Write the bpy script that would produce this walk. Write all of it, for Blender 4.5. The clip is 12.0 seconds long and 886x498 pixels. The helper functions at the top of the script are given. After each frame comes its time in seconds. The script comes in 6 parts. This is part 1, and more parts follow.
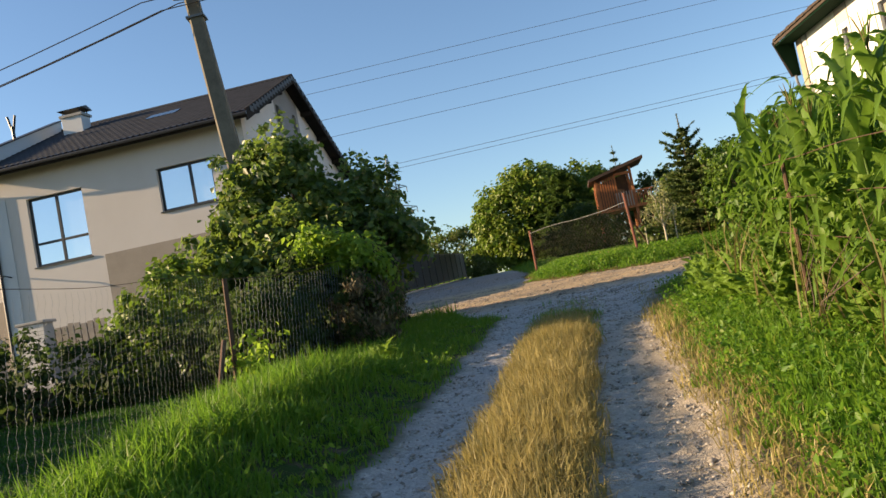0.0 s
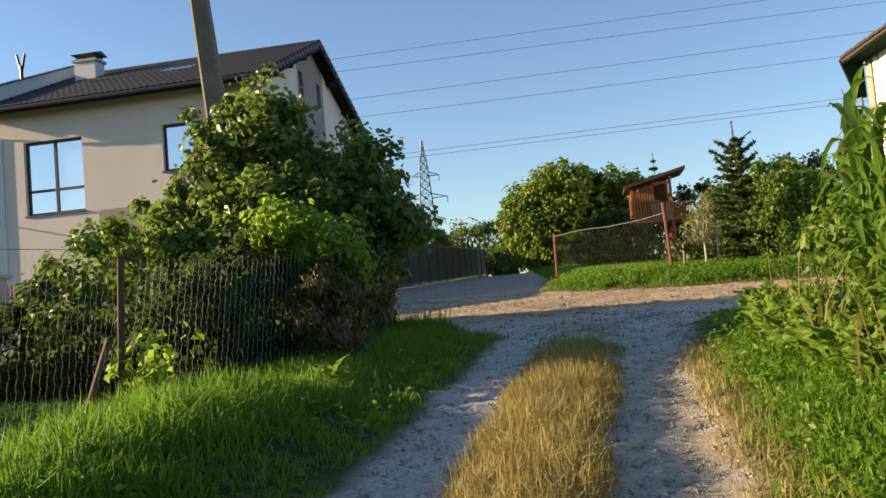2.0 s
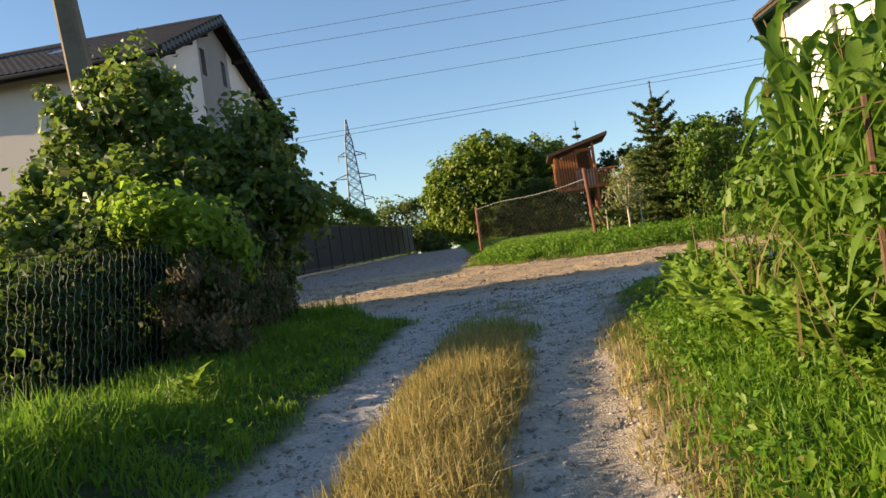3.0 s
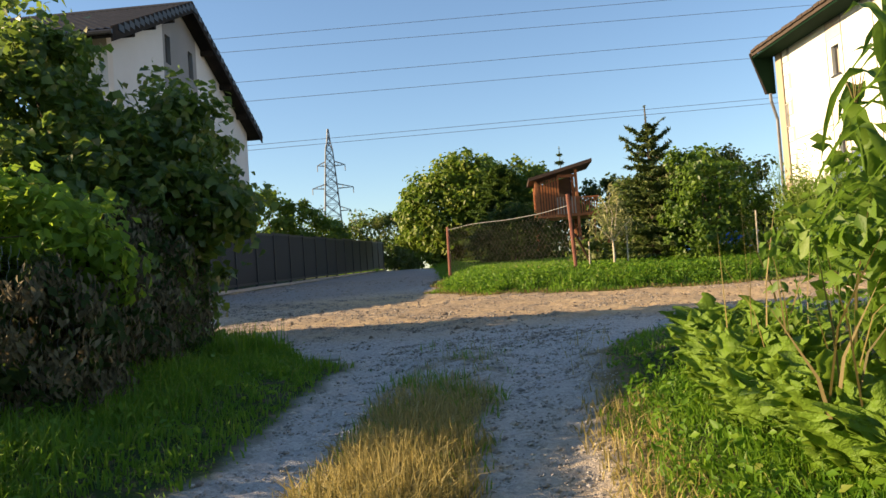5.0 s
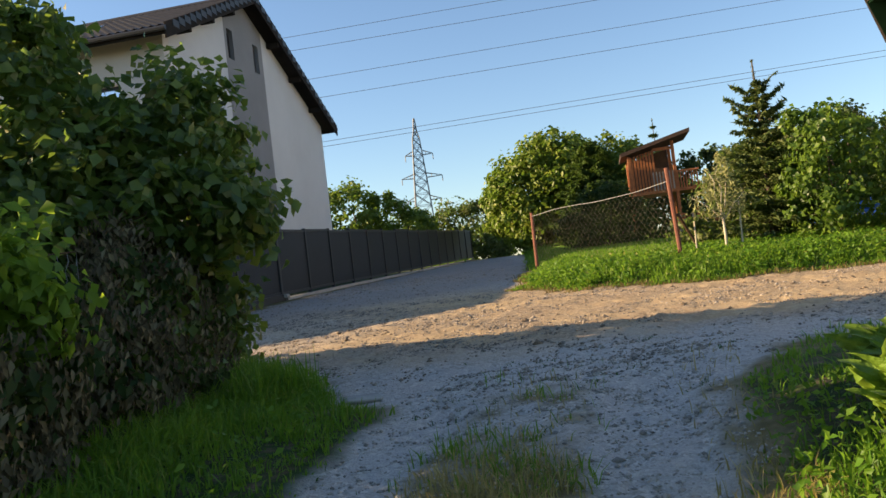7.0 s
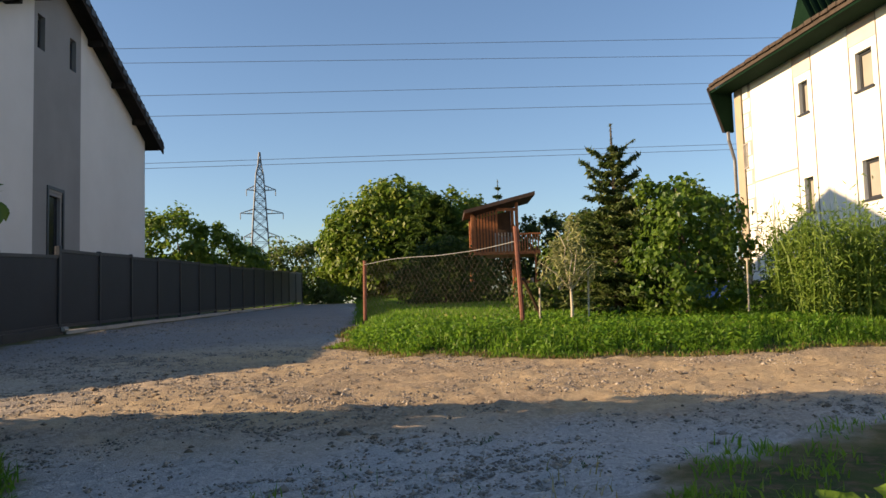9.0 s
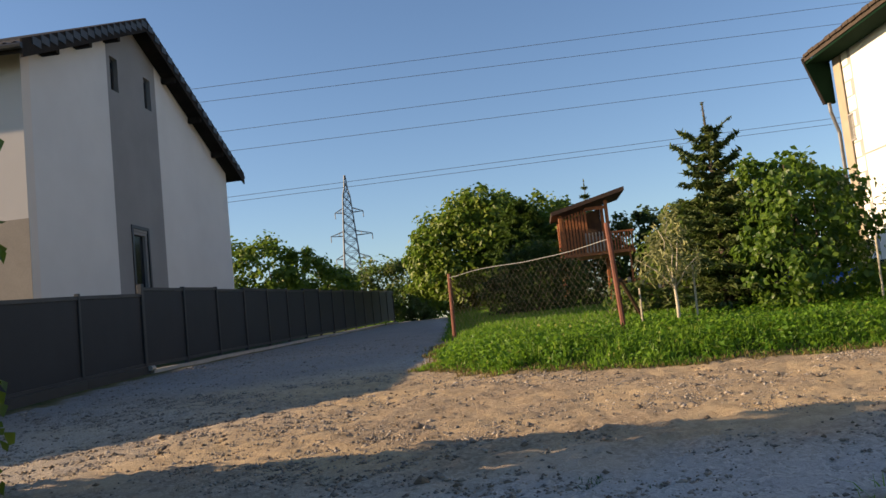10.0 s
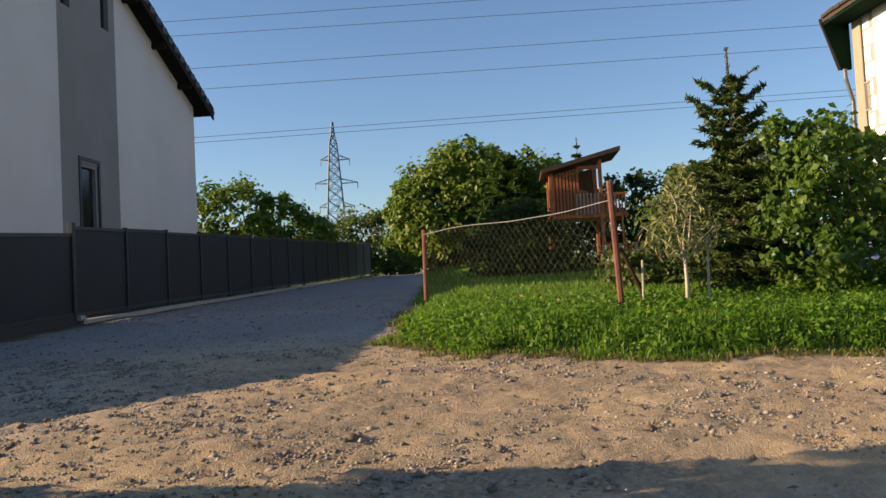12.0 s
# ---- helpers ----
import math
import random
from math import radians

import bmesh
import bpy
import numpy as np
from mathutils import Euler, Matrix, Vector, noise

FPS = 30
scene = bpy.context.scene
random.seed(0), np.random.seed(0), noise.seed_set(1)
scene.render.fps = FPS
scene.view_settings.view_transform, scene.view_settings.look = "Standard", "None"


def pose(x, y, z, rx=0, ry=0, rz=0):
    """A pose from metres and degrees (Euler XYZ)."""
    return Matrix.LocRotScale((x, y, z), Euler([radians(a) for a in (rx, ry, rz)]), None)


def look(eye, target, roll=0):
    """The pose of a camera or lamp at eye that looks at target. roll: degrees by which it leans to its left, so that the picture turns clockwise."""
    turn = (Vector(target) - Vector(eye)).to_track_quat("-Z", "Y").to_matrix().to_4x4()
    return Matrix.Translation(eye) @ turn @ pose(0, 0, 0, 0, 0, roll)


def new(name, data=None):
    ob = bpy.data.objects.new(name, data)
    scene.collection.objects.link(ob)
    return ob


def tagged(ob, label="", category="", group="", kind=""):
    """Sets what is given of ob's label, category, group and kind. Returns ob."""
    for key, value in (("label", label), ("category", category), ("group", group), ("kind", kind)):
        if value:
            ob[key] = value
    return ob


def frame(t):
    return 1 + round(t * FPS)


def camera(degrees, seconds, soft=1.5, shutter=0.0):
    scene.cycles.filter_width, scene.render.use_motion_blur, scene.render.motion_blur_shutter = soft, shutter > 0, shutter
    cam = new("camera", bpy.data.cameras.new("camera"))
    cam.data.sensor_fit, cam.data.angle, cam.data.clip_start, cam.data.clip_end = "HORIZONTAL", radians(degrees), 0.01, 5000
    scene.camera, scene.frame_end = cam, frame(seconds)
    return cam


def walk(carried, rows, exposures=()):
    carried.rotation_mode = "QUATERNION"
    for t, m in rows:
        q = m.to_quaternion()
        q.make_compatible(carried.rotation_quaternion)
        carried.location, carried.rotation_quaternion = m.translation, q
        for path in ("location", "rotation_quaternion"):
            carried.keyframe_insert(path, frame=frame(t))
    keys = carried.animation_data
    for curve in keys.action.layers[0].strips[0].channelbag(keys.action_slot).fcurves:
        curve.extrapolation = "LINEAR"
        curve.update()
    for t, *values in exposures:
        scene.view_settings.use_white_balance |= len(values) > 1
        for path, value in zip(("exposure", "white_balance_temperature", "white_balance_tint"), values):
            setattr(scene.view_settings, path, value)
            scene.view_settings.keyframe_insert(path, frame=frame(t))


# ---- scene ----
cam = camera(57.0, 12.0)
PATH = [
    (0, (0.041, 0.082, 1.238), (0.089, 2.077, 1.372), -11.1),
    (0.5, (0.064, 0.68, 1.274), (0.238, 2.667, 1.424), -4.5),
    (1, (0.215, 1.206, 1.262), (0.127, 3.196, 1.445), -7.5),
    (1.5, (0.349, 1.728, 1.317), (0.104, 3.71, 1.43), -6.4),
    (2, (0.461, 2.182, 1.395), (0.44, 4.178, 1.517), -4.8),
    (2.5, (0.663, 2.662, 1.405), (0.676, 4.66, 1.5), -8.7),
    (3, (0.831, 3.109, 1.403), (0.966, 5.104, 1.452), -8.2),
    (3.2, (0.864, 3.34, 1.454), (1.084, 5.328, 1.493), -6.5),
    (4.8, (1.147, 4.715, 1.554), (1.341, 6.704, 1.64), -3.4),
    (5, (1.184, 4.882, 1.532), (1.384, 6.87, 1.619), -4.0),
    (5.5, (1.373, 5.371, 1.6), (1.474, 7.366, 1.705), -8.6),
    (6, (1.408, 5.86, 1.61), (1.506, 7.856, 1.68), -6.1),
    (6.5, (1.45, 6.219, 1.637), (1.548, 8.216, 1.696), -4.7),
    (7, (1.593, 6.661, 1.713), (1.56, 8.659, 1.786), -6.8),
    (7.5, (1.693, 7.136, 1.708), (1.988, 9.114, 1.718), -3.9),
    (7.7, (1.739, 7.217, 1.733), (2.112, 9.182, 1.74), -1.7),
    (9.3, (1.954, 8.749, 1.822), (2.319, 10.707, 2.001), -1.7),
    (9.5, (2.01, 8.886, 1.817), (2.33, 10.852, 1.994), -3.4),
    (10, (2.136, 9.375, 1.875), (2.284, 11.36, 2.074), -6.0),
    (10.5, (2.19, 9.821, 1.916), (2.403, 11.804, 2.073), -2.0),
    (11, (2.317, 10.33, 1.914), (2.474, 12.319, 2.06), -6.9),
    (11.5, (2.405, 10.708, 1.947), (2.512, 12.702, 2.058), -7.1),
    (12, (2.453, 11.15, 2.028), (2.629, 13.14, 2.112), -2.9),
]
walk(cam, [(t, look(eye, target, roll)) for t, eye, target, roll in PATH],
     [(0, 1.34, 6800, 12), (7.0, 1.52, 7000, 14), (9.5, 1.06, 6750, 16), (12.0, 1.0, 6500, 16)])

# ---- world and sun ----
SUN_HEADING, SUN_UP = -2.0, 15.0          # degrees: where the light goes, and its height
world = bpy.data.worlds.new("sky")
scene.world = world
world.use_nodes = True
wn = world.node_tree.nodes
sky = wn.new("ShaderNodeTexSky")
sky.sky_type, sky.sun_disc = "NISHITA", False
sky.sun_elevation = radians(SUN_UP)
sky.sun_rotation = radians(270 - SUN_HEADING)
sky.air_density, sky.dust_density, sky.ozone_density = 1.0, 0.3, 3.2
world.node_tree.links.new(sky.outputs[0], wn["Background"].inputs[0])
wn["Background"].inputs[1].default_value = 0.085
sun = new("sun", bpy.data.lights.new("sun", "SUN"))
sun.data.energy, sun.data.angle, sun.data.color = 4.8, radians(0.55), (1.0, 0.77, 0.49)
_h, _e = radians(SUN_HEADING), radians(SUN_UP)
sun.matrix_world = look((-40, 15, 20), Vector((-40, 15, 20)) + Vector((math.cos(_h) * math.cos(_e), math.sin(_h) * math.cos(_e), -math.sin(_e))))

# ---- helpers ----
RNG = np.random.default_rng(7)


def mesh_np(name, verts, faces, mat=None, smooth=False):
    """A mesh of faces that all have the same number of corners."""
    verts, faces = np.asarray(verts, np.float32), np.asarray(faces, np.int32)
    me = bpy.data.meshes.new(name)
    n, k = faces.shape
    me.vertices.add(len(verts)); me.vertices.foreach_set("co", verts.ravel())
    me.loops.add(n * k); me.loops.foreach_set("vertex_index", faces.ravel())
    me.polygons.add(n); me.polygons.foreach_set("loop_start", np.arange(0, n * k, k, dtype=np.int32))
    if smooth:
        me.polygons.foreach_set("use_smooth", np.ones(n, bool))
    me.update(calc_edges=True)
    if mat:
        me.materials.append(mat)
    return me


def bm_mesh(name, bm, mat=None, smooth=False):
    me = bpy.data.meshes.new(name)
    bmesh.ops.recalc_face_normals(bm, faces=bm.faces[:])
    for f in bm.faces:
        f.smooth = smooth
    bm.to_mesh(me); bm.free()
    if mat:
        me.materials.append(mat)
    return me


def thing(name, label, category, m=None, group="", kind=""):
    ob = new(name)
    ob.empty_display_size = 0.2
    if m is not None:
        ob.matrix_basis = m
    return tagged(ob, label, category, group, kind)


def part(name, data, material, parent, label="", m=None, smooth=False):
    """One mesh object under a thing or a part; data is a bmesh or a mesh."""
    me = bm_mesh(name, data, material, smooth) if isinstance(data, bmesh.types.BMesh) else data
    if material and not me.materials:
        me.materials.append(material)
    ob = new(name, me)
    ob.parent = parent
    if m is not None:
        ob.matrix_basis = m
    return tagged(ob, label) if label else ob


def single(name, data, material, label, category, m=None, group="", kind="", smooth=False):
    me = bm_mesh(name, data, material, smooth) if isinstance(data, bmesh.types.BMesh) else data
    if material and not me.materials:
        me.materials.append(material)
    ob = new(name, me)
    if m is not None:
        ob.matrix_basis = m
    return tagged(ob, label, category, group, kind)


def box(bm, x0, x1, y0, y1, z0, z1, bevel=0.0, m=None):
    made = bmesh.ops.create_cube(bm, size=1.0)["verts"]
    bmesh.ops.scale(bm, vec=(x1 - x0, y1 - y0, z1 - z0), verts=made)
    bmesh.ops.translate(bm, vec=((x0 + x1) / 2, (y0 + y1) / 2, (z0 + z1) / 2), verts=made)
    if m is not None:
        bmesh.ops.transform(bm, matrix=m, verts=made)
    if bevel:
        edges = list({e for v in made for e in v.link_edges})
        bmesh.ops.bevel(bm, geom=edges, offset=bevel, segments=1, affect="EDGES", profile=0.5)
    return bm


def B(*a, bevel=0.0, m=None):
    return box(bmesh.new(), *a, bevel=bevel, m=m)


def tube(bm, points, radii, sides=8, cap=True):
    """A round tube along points."""
    rings = []
    pts = [Vector(p) for p in points]
    for i, p in enumerate(pts):
        d = (pts[min(i + 1, len(pts) - 1)] - pts[max(i - 1, 0)]).normalized()
        a = d.cross(Vector((0.31, 0.11, 0.94)) if abs(d.z) < 0.9 else Vector((1, 0, 0))).normalized()
        b = d.cross(a)
        r = radii[i] if isinstance(radii, (list, tuple)) else radii
        rings.append([bm.verts.new(p + r * (math.cos(t) * a + math.sin(t) * b)) for t in [2 * math.pi * k / sides for k in range(sides)]])
    for r0, r1 in zip(rings, rings[1:]):
        for k in range(sides):
            bm.faces.new((r0[k], r0[(k + 1) % sides], r1[(k + 1) % sides], r1[k]))
    if cap:
        bm.faces.new(rings[0][::-1]); bm.faces.new(rings[-1])
    return bm


def T(points, radii, sides=8):
    return tube(bmesh.new(), points, radii, sides)


def prism(bm, profile, x0, x1, axis="x"):
    """A polygon in the (y, z) plane drawn out along x (or in (x, z) along y)."""
    put = (lambda a, b, c: (c, a, b)) if axis == "x" else (lambda a, b, c: (a, c, b))
    lo = [bm.verts.new(put(a, b, x0)) for a, b in profile]
    hi = [bm.verts.new(put(a, b, x1)) for a, b in profile]
    n = len(profile)
    bm.faces.new(lo); bm.faces.new(hi[::-1])
    for i in range(n):
        bm.faces.new((lo[i], hi[i], hi[(i + 1) % n], lo[(i + 1) % n]))
    return bm


def wall_with_holes(bm, u0, u1, z0, z1, holes, thick, plane):
    """A wall from u0 to u1 with rectangular holes (a, b, c, d); plane maps (u, depth, z) to a place."""
    us = sorted({u0, u1, *[h[0] for h in holes], *[h[1] for h in holes]})
    zs = sorted({z0, z1, *[h[2] for h in holes], *[h[3] for h in holes]})
    solid = lambda i, j: 0 <= i < len(us) - 1 and 0 <= j < len(zs) - 1 and not any(h[0] <= us[i] and us[i + 1] <= h[1] and h[2] <= zs[j] and zs[j + 1] <= h[3] for h in holes)
    made = {}

    def v(i, j, k):
        if (i, j, k) not in made:
            made[i, j, k] = bm.verts.new(plane(us[i], thick * k, zs[j]))
        return made[i, j, k]
    for i in range(len(us) - 1):
        for j in range(len(zs) - 1):
            if not solid(i, j):
                continue
            for k in (0, 1):
                bm.faces.new((v(i, j, k), v(i + 1, j, k), v(i + 1, j + 1, k), v(i, j + 1, k)))
            for di, dj, p, q in ((-1, 0, (i, j), (i, j + 1)), (1, 0, (i + 1, j), (i + 1, j + 1)), (0, -1, (i, j), (i + 1, j)), (0, 1, (i, j + 1), (i + 1, j + 1))):
                if not solid(i + di, j + dj):
                    bm.faces.new((v(*p, 0), v(*q, 0), v(*q, 1), v(*p, 1)))
    return bm


# ---- the lie of the land ----
ROAD = np.array([(-9, 15.6), (-0.7, 15.05), (0.25, 13.7), (0.72, 12.3), (3.25, 11.9), (3.9, 12.75), (5.1, 13.35), (7, 13.9), (12, 14.2), (45, 15.2), (45, 20), (12, 18.4),
                 (7, 17.9), (4.9, 18.25), (3.3, 19.0), (2.55, 20.4), (3.05, 25), (4.2, 38), (6.9, 75), (3.2, 75), (2.3, 50), (-1.9, 26), (-2.9, 20.4), (-9, 19.5)], float)


def road_distance(x, y):
    """Metres outside the road's outline, negative inside."""
    x, y = np.asarray(x, float), np.asarray(y, float)
    best, inside = np.full(x.shape, 1e9), np.zeros(x.shape, bool)
    for (ax, ay), (bx, by) in zip(ROAD, np.roll(ROAD, -1, 0)):
        dx, dy = bx - ax, by - ay
        t = np.clip(((x - ax) * dx + (y - ay) * dy) / (dx * dx + dy * dy), 0, 1)
        best = np.minimum(best, np.hypot(x - ax - t * dx, y - ay - t * dy))
        cross = (ay > y) != (by > y)
        with np.errstate(divide="ignore", invalid="ignore"):
            inside ^= cross & (x < ax + (y - ay) * dx / (dy if dy else 1e-9))
    return np.where(inside, -best, best)


def sstep(a, b, v):
    t = np.clip((v - a) / (b - a), 0, 1)
    return t * t * (3 - 2 * t)


def wob(x, y, f, seed=0.0):
    """A cheap smooth wobble, about -1 to 1."""
    return (np.sin(x * f * 1.3 + y * f * 0.7 + seed) + np.sin(x * f * -0.8 + y * f * 1.7 + 2.1 * seed + 1) + np.sin(x * f * 2.1 + y * f * 2.6 + seed * 3)
            + np.sin(x * f * 3.9 - y * f * 3.1 + seed * 5)) / 4


def lane_w(x, y):
    return x - 0.21 * y


def land(x, y):
    """Height of the ground, without the fine bumps."""
    x, y = np.asarray(x, float), np.asarray(y, float)
    z = np.interp(y, [-400, -30, 0, 5.4, 11, 15, 25, 50, 90, 200, 1500], [-6, -1.6, 0, 0.42, 0.82, 1.05, 1.65, 2.5, 3.2, 4.5, 8])
    d = road_distance(x, y)
    bank = sstep(0.0, 1.1, d) * sstep(2.0, 2.6, x) * sstep(17, 18, y) * (1 - sstep(45, 60, y))
    z = z + 0.2 * bank
    w = lane_w(x, y)
    on = 1 - sstep(11.5, 13.0, y)
    rut = np.maximum(np.exp(-((w + 1.2) / 0.28) ** 4), np.exp(-((w - 0.17) / 0.33) ** 4))
    z = z - 0.045 * rut * on
    z = z + 0.10 * sstep(0.6, 1.3, w) * on + 0.06 * (1 - sstep(-2.3, -1.5, w)) * on
    z = z + 0.20 * np.exp(-((w + 2.75) / 0.72) ** 2) * (1 - sstep(7.2, 8.8, y)) * on
    return z + 0.012 * wob(x, y, 1.1)


def land1(x, y):
    return float(land(np.array([x]), np.array([y]))[0])


def fence_x(y):
    """The line of the old wire fence on the west side of the lane."""
    return np.interp(y, [-2.0, 7.9, 11.6, 15.0], [-2.40, -1.94, -0.72, -0.6])
# ---- materials ----
def material(name):
    m = bpy.data.materials.new(name)
    m.use_nodes = True
    nt = m.node_tree
    return m, nt, nt.nodes["Principled BSDF"]


def nd(nt, kind, **values):
    n = nt.nodes.new(kind)
    for k, v in values.items():
        n.inputs[k.replace("_", " ")].default_value = v
    return n


def ramp(nt, fac, stops):
    r = nt.nodes.new("ShaderNodeValToRGB")
    while len(r.color_ramp.elements) < len(stops):
        r.color_ramp.elements.new(0.5)
    for e, (p, c) in zip(r.color_ramp.elements, stops):
        e.position, e.color = p, (*c, 1)
    nt.links.new(fac, r.inputs[0])
    return r.outputs[0]


def coords(nt):
    return nt.nodes.new("ShaderNodeTexCoord").outputs["Object"]


def mixc(nt, fac, a, b, kind="MIX"):
    n = nt.nodes.new("ShaderNodeMix")
    n.data_type, n.blend_type = "RGBA", kind
    for sock, v in ((n.inputs[0], fac), (n.inputs[6], a), (n.inputs[7], b)):
        if isinstance(v, bpy.types.NodeSocket):
            nt.links.new(v, sock)
        else:
            sock.default_value = v if not isinstance(v, tuple) else (*v, 1)
    return n.outputs[2]


def bump(nt, bsdf, height, strength=0.3, distance=0.01):
    b = nd(nt, "ShaderNodeBump", Strength=strength, Distance=distance)
    nt.links.new(height, b.inputs["Height"])
    nt.links.new(b.outputs[0], bsdf.inputs["Normal"])


def noise_tex(nt, co, scale, detail=6.0, rough=0.6):
    n = nd(nt, "ShaderNodeTexNoise", Scale=scale, Detail=detail, Roughness=rough)
    nt.links.new(co, n.inputs["Vector"])
    return n.outputs["Fac"]


def surface(name, dark, light, scale=3.0, fine=60.0, rough=0.8, metal=0.0, relief=0.2, stain=None, distance=0.004, spec=0.4):
    """Two scales of variation and a fine relief."""
    m, nt, b = material(name)
    co = coords(nt)
    big, small = noise_tex(nt, co, scale), noise_tex(nt, co, fine, 3.0)
    c = ramp(nt, big, [(0.3, dark), (0.7, light)])
    c = mixc(nt, 0.25, c, ramp(nt, small, [(0.3, tuple(v * 0.7 for v in dark)), (0.7, light)]))
    if stain:
        s = noise_tex(nt, co, scale * 0.37, 8.0, 0.7)
        f = nt.nodes.new("ShaderNodeMapRange")
        f.inputs[1].default_value, f.inputs[2].default_value = 0.55, 0.72
        nt.links.new(s, f.inputs[0])
        c = mixc(nt, f.outputs[0], c, stain)
    nt.links.new(c, b.inputs["Base Color"])
    b.inputs["Roughness"].default_value, b.inputs["Metallic"].default_value = rough, metal
    b.inputs["Specular IOR Level"].default_value = spec
    bump(nt, b, small, relief, distance)
    return m


def leaf_material(name, stops, rough=0.5, through_light=0.35, glow=(0.25, 0.45, 0.05), crumple=0.0, gloss=0.3):
    m, nt, b = material(name)
    b.inputs["Specular IOR Level"].default_value = gloss
    geo = nt.nodes.new("ShaderNodeNewGeometry")
    c = ramp(nt, geo.outputs["Random Per Island"], stops)
    co = coords(nt)
    c = mixc(nt, 0.35, c, ramp(nt, noise_tex(nt, co, 1.7, 3.0), [(0.35, stops[0][1]), (0.65, stops[-1 if len(stops) < 4 else -2][1])]))
    nt.links.new(c, b.inputs["Base Color"])
    b.inputs["Roughness"].default_value = rough
    if crumple:
        bp = nd(nt, "ShaderNodeBump", Strength=crumple, Distance=0.012)
        nt.links.new(noise_tex(nt, co, 55.0, 3.0), bp.inputs["Height"])
        nt.links.new(bp.outputs[0], b.inputs["Normal"])
    tr = nt.nodes.new("ShaderNodeBsdfTranslucent")
    nt.links.new(mixc(nt, 0.5, c, glow), tr.inputs[0])
    mx = nd(nt, "ShaderNodeMixShader", Fac=through_light)
    nt.links.new(b.outputs[0], mx.inputs[1]); nt.links.new(tr.outputs[0], mx.inputs[2])
    nt.links.new(mx.outputs[0], nt.nodes["Material Output"].inputs[0])
    return m


def ground_material():
    m, nt, b = material("ground_earth_gravel_grass")
    co = coords(nt)

    def attr(name):
        a = nt.nodes.new("ShaderNodeAttribute")
        a.attribute_name = name
        return a.outputs["Fac"]
    n1, n2, n3 = noise_tex(nt, co, 0.8, 8.0), noise_tex(nt, co, 9.0, 6.0), noise_tex(nt, co, 70.0, 4.0)
    vor = nd(nt, "ShaderNodeTexVoronoi", Scale=38.0)
    nt.links.new(co, vor.inputs["Vector"])
    vor2 = nd(nt, "ShaderNodeTexVoronoi", Scale=90.0)
    nt.links.new(co, vor2.inputs["Vector"])
    pebble = ramp(nt, vor.outputs["Color"], [(0.1, (0.18, 0.165, 0.145)), (0.5, (0.48, 0.448, 0.40)), (0.9, (0.74, 0.695, 0.625))])
    grit = ramp(nt, vor2.outputs["Color"], [(0.1, (0.31, 0.29, 0.26)), (0.9, (0.62, 0.58, 0.52))])
    gravel = mixc(nt, 0.5, pebble, grit)
    gravel = mixc(nt, ramp(nt, n2, [(0.42, (0, 0, 0)), (0.62, (1, 1, 1))]), gravel, ramp(nt, n3, [(0.3, (0.35, 0.332, 0.308)), (0.7, (0.56, 0.53, 0.492))]))
    sand = ramp(nt, n2, [(0.3, (0.40, 0.275, 0.145)), (0.7, (0.66, 0.49, 0.28))])
    sand = mixc(nt, 0.3, sand, ramp(nt, vor2.outputs["Color"], [(0.1, (0.22, 0.165, 0.10)), (0.9, (0.54, 0.43, 0.29))]))
    coarse = ramp(nt, noise_tex(nt, co, 1.1, 5.0), [(0.42, (0, 0, 0)), (0.6, (0.65, 0.65, 0.65))])
    sand = mixc(nt, coarse, sand, ramp(nt, vor.outputs["Color"], [(0.1, (0.10, 0.075, 0.05)), (0.5, (0.26, 0.20, 0.14)), (0.9, (0.48, 0.38, 0.27))]))
    # darker gravel for the gate road: its shade is mixed into the colour
    gate_shade = mixc(nt, 0.55, gravel, ramp(nt, n1, [(0.3, (0.10, 0.10, 0.105)), (0.7, (0.17, 0.168, 0.17))]))
    gravel = mixc(nt, attr("gate_shade"), gravel, gate_shade)
    road = mixc(nt, attr("sand"), gravel, sand)
    soil = ramp(nt, n2, [(0.3, (0.05, 0.04, 0.025)), (0.7, (0.13, 0.10, 0.06))])
    turf = ramp(nt, n1, [(0.3, (0.02, 0.045, 0.008)), (0.7, (0.045, 0.085, 0.014))])
    turf = mixc(nt, ramp(nt, n2, [(0.45, (0, 0, 0)), (0.65, (1, 1, 1))]), turf, soil)
    dry = ramp(nt, n2, [(0.3, (0.16, 0.12, 0.05)), (0.7, (0.30, 0.23, 0.11))])
    c = mixc(nt, attr("dry"), turf, dry)
    c = mixc(nt, attr("road"), c, road)
    nt.links.new(c, b.inputs["Base Color"])
    b.inputs["Roughness"].default_value = 0.93
    b.inputs["Specular IOR Level"].default_value = 0.2
    h = mixc(nt, 0.10, mixc(nt, 0.55, n2, n3), vor2.outputs["Distance"])
    bump(nt, b, h, 0.85, 0.035)
    return m


M_GROUND = ground_material()
M_WHITE = surface("white_render", (0.52, 0.52, 0.52), (0.60, 0.60, 0.60), 0.6, 90, 0.9, relief=0.25)
M_BEIGE = surface("beige_render", (0.54, 0.49, 0.45), (0.61, 0.56, 0.52), 0.5, 90, 0.9, relief=0.25)
M_TAUPE = surface("taupe_render", (0.26, 0.22, 0.18), (0.33, 0.28, 0.23), 1.5, 40, 0.85, relief=0.3)
M_GREYSTRIP = surface("grey_render", (0.20, 0.20, 0.205), (0.25, 0.25, 0.255), 0.6, 90, 0.9, relief=0.25)
M_ROOF = surface("anthracite_roof_tile", (0.022, 0.022, 0.025), (0.045, 0.045, 0.05), 2.5, 30, 0.55, relief=0.2)
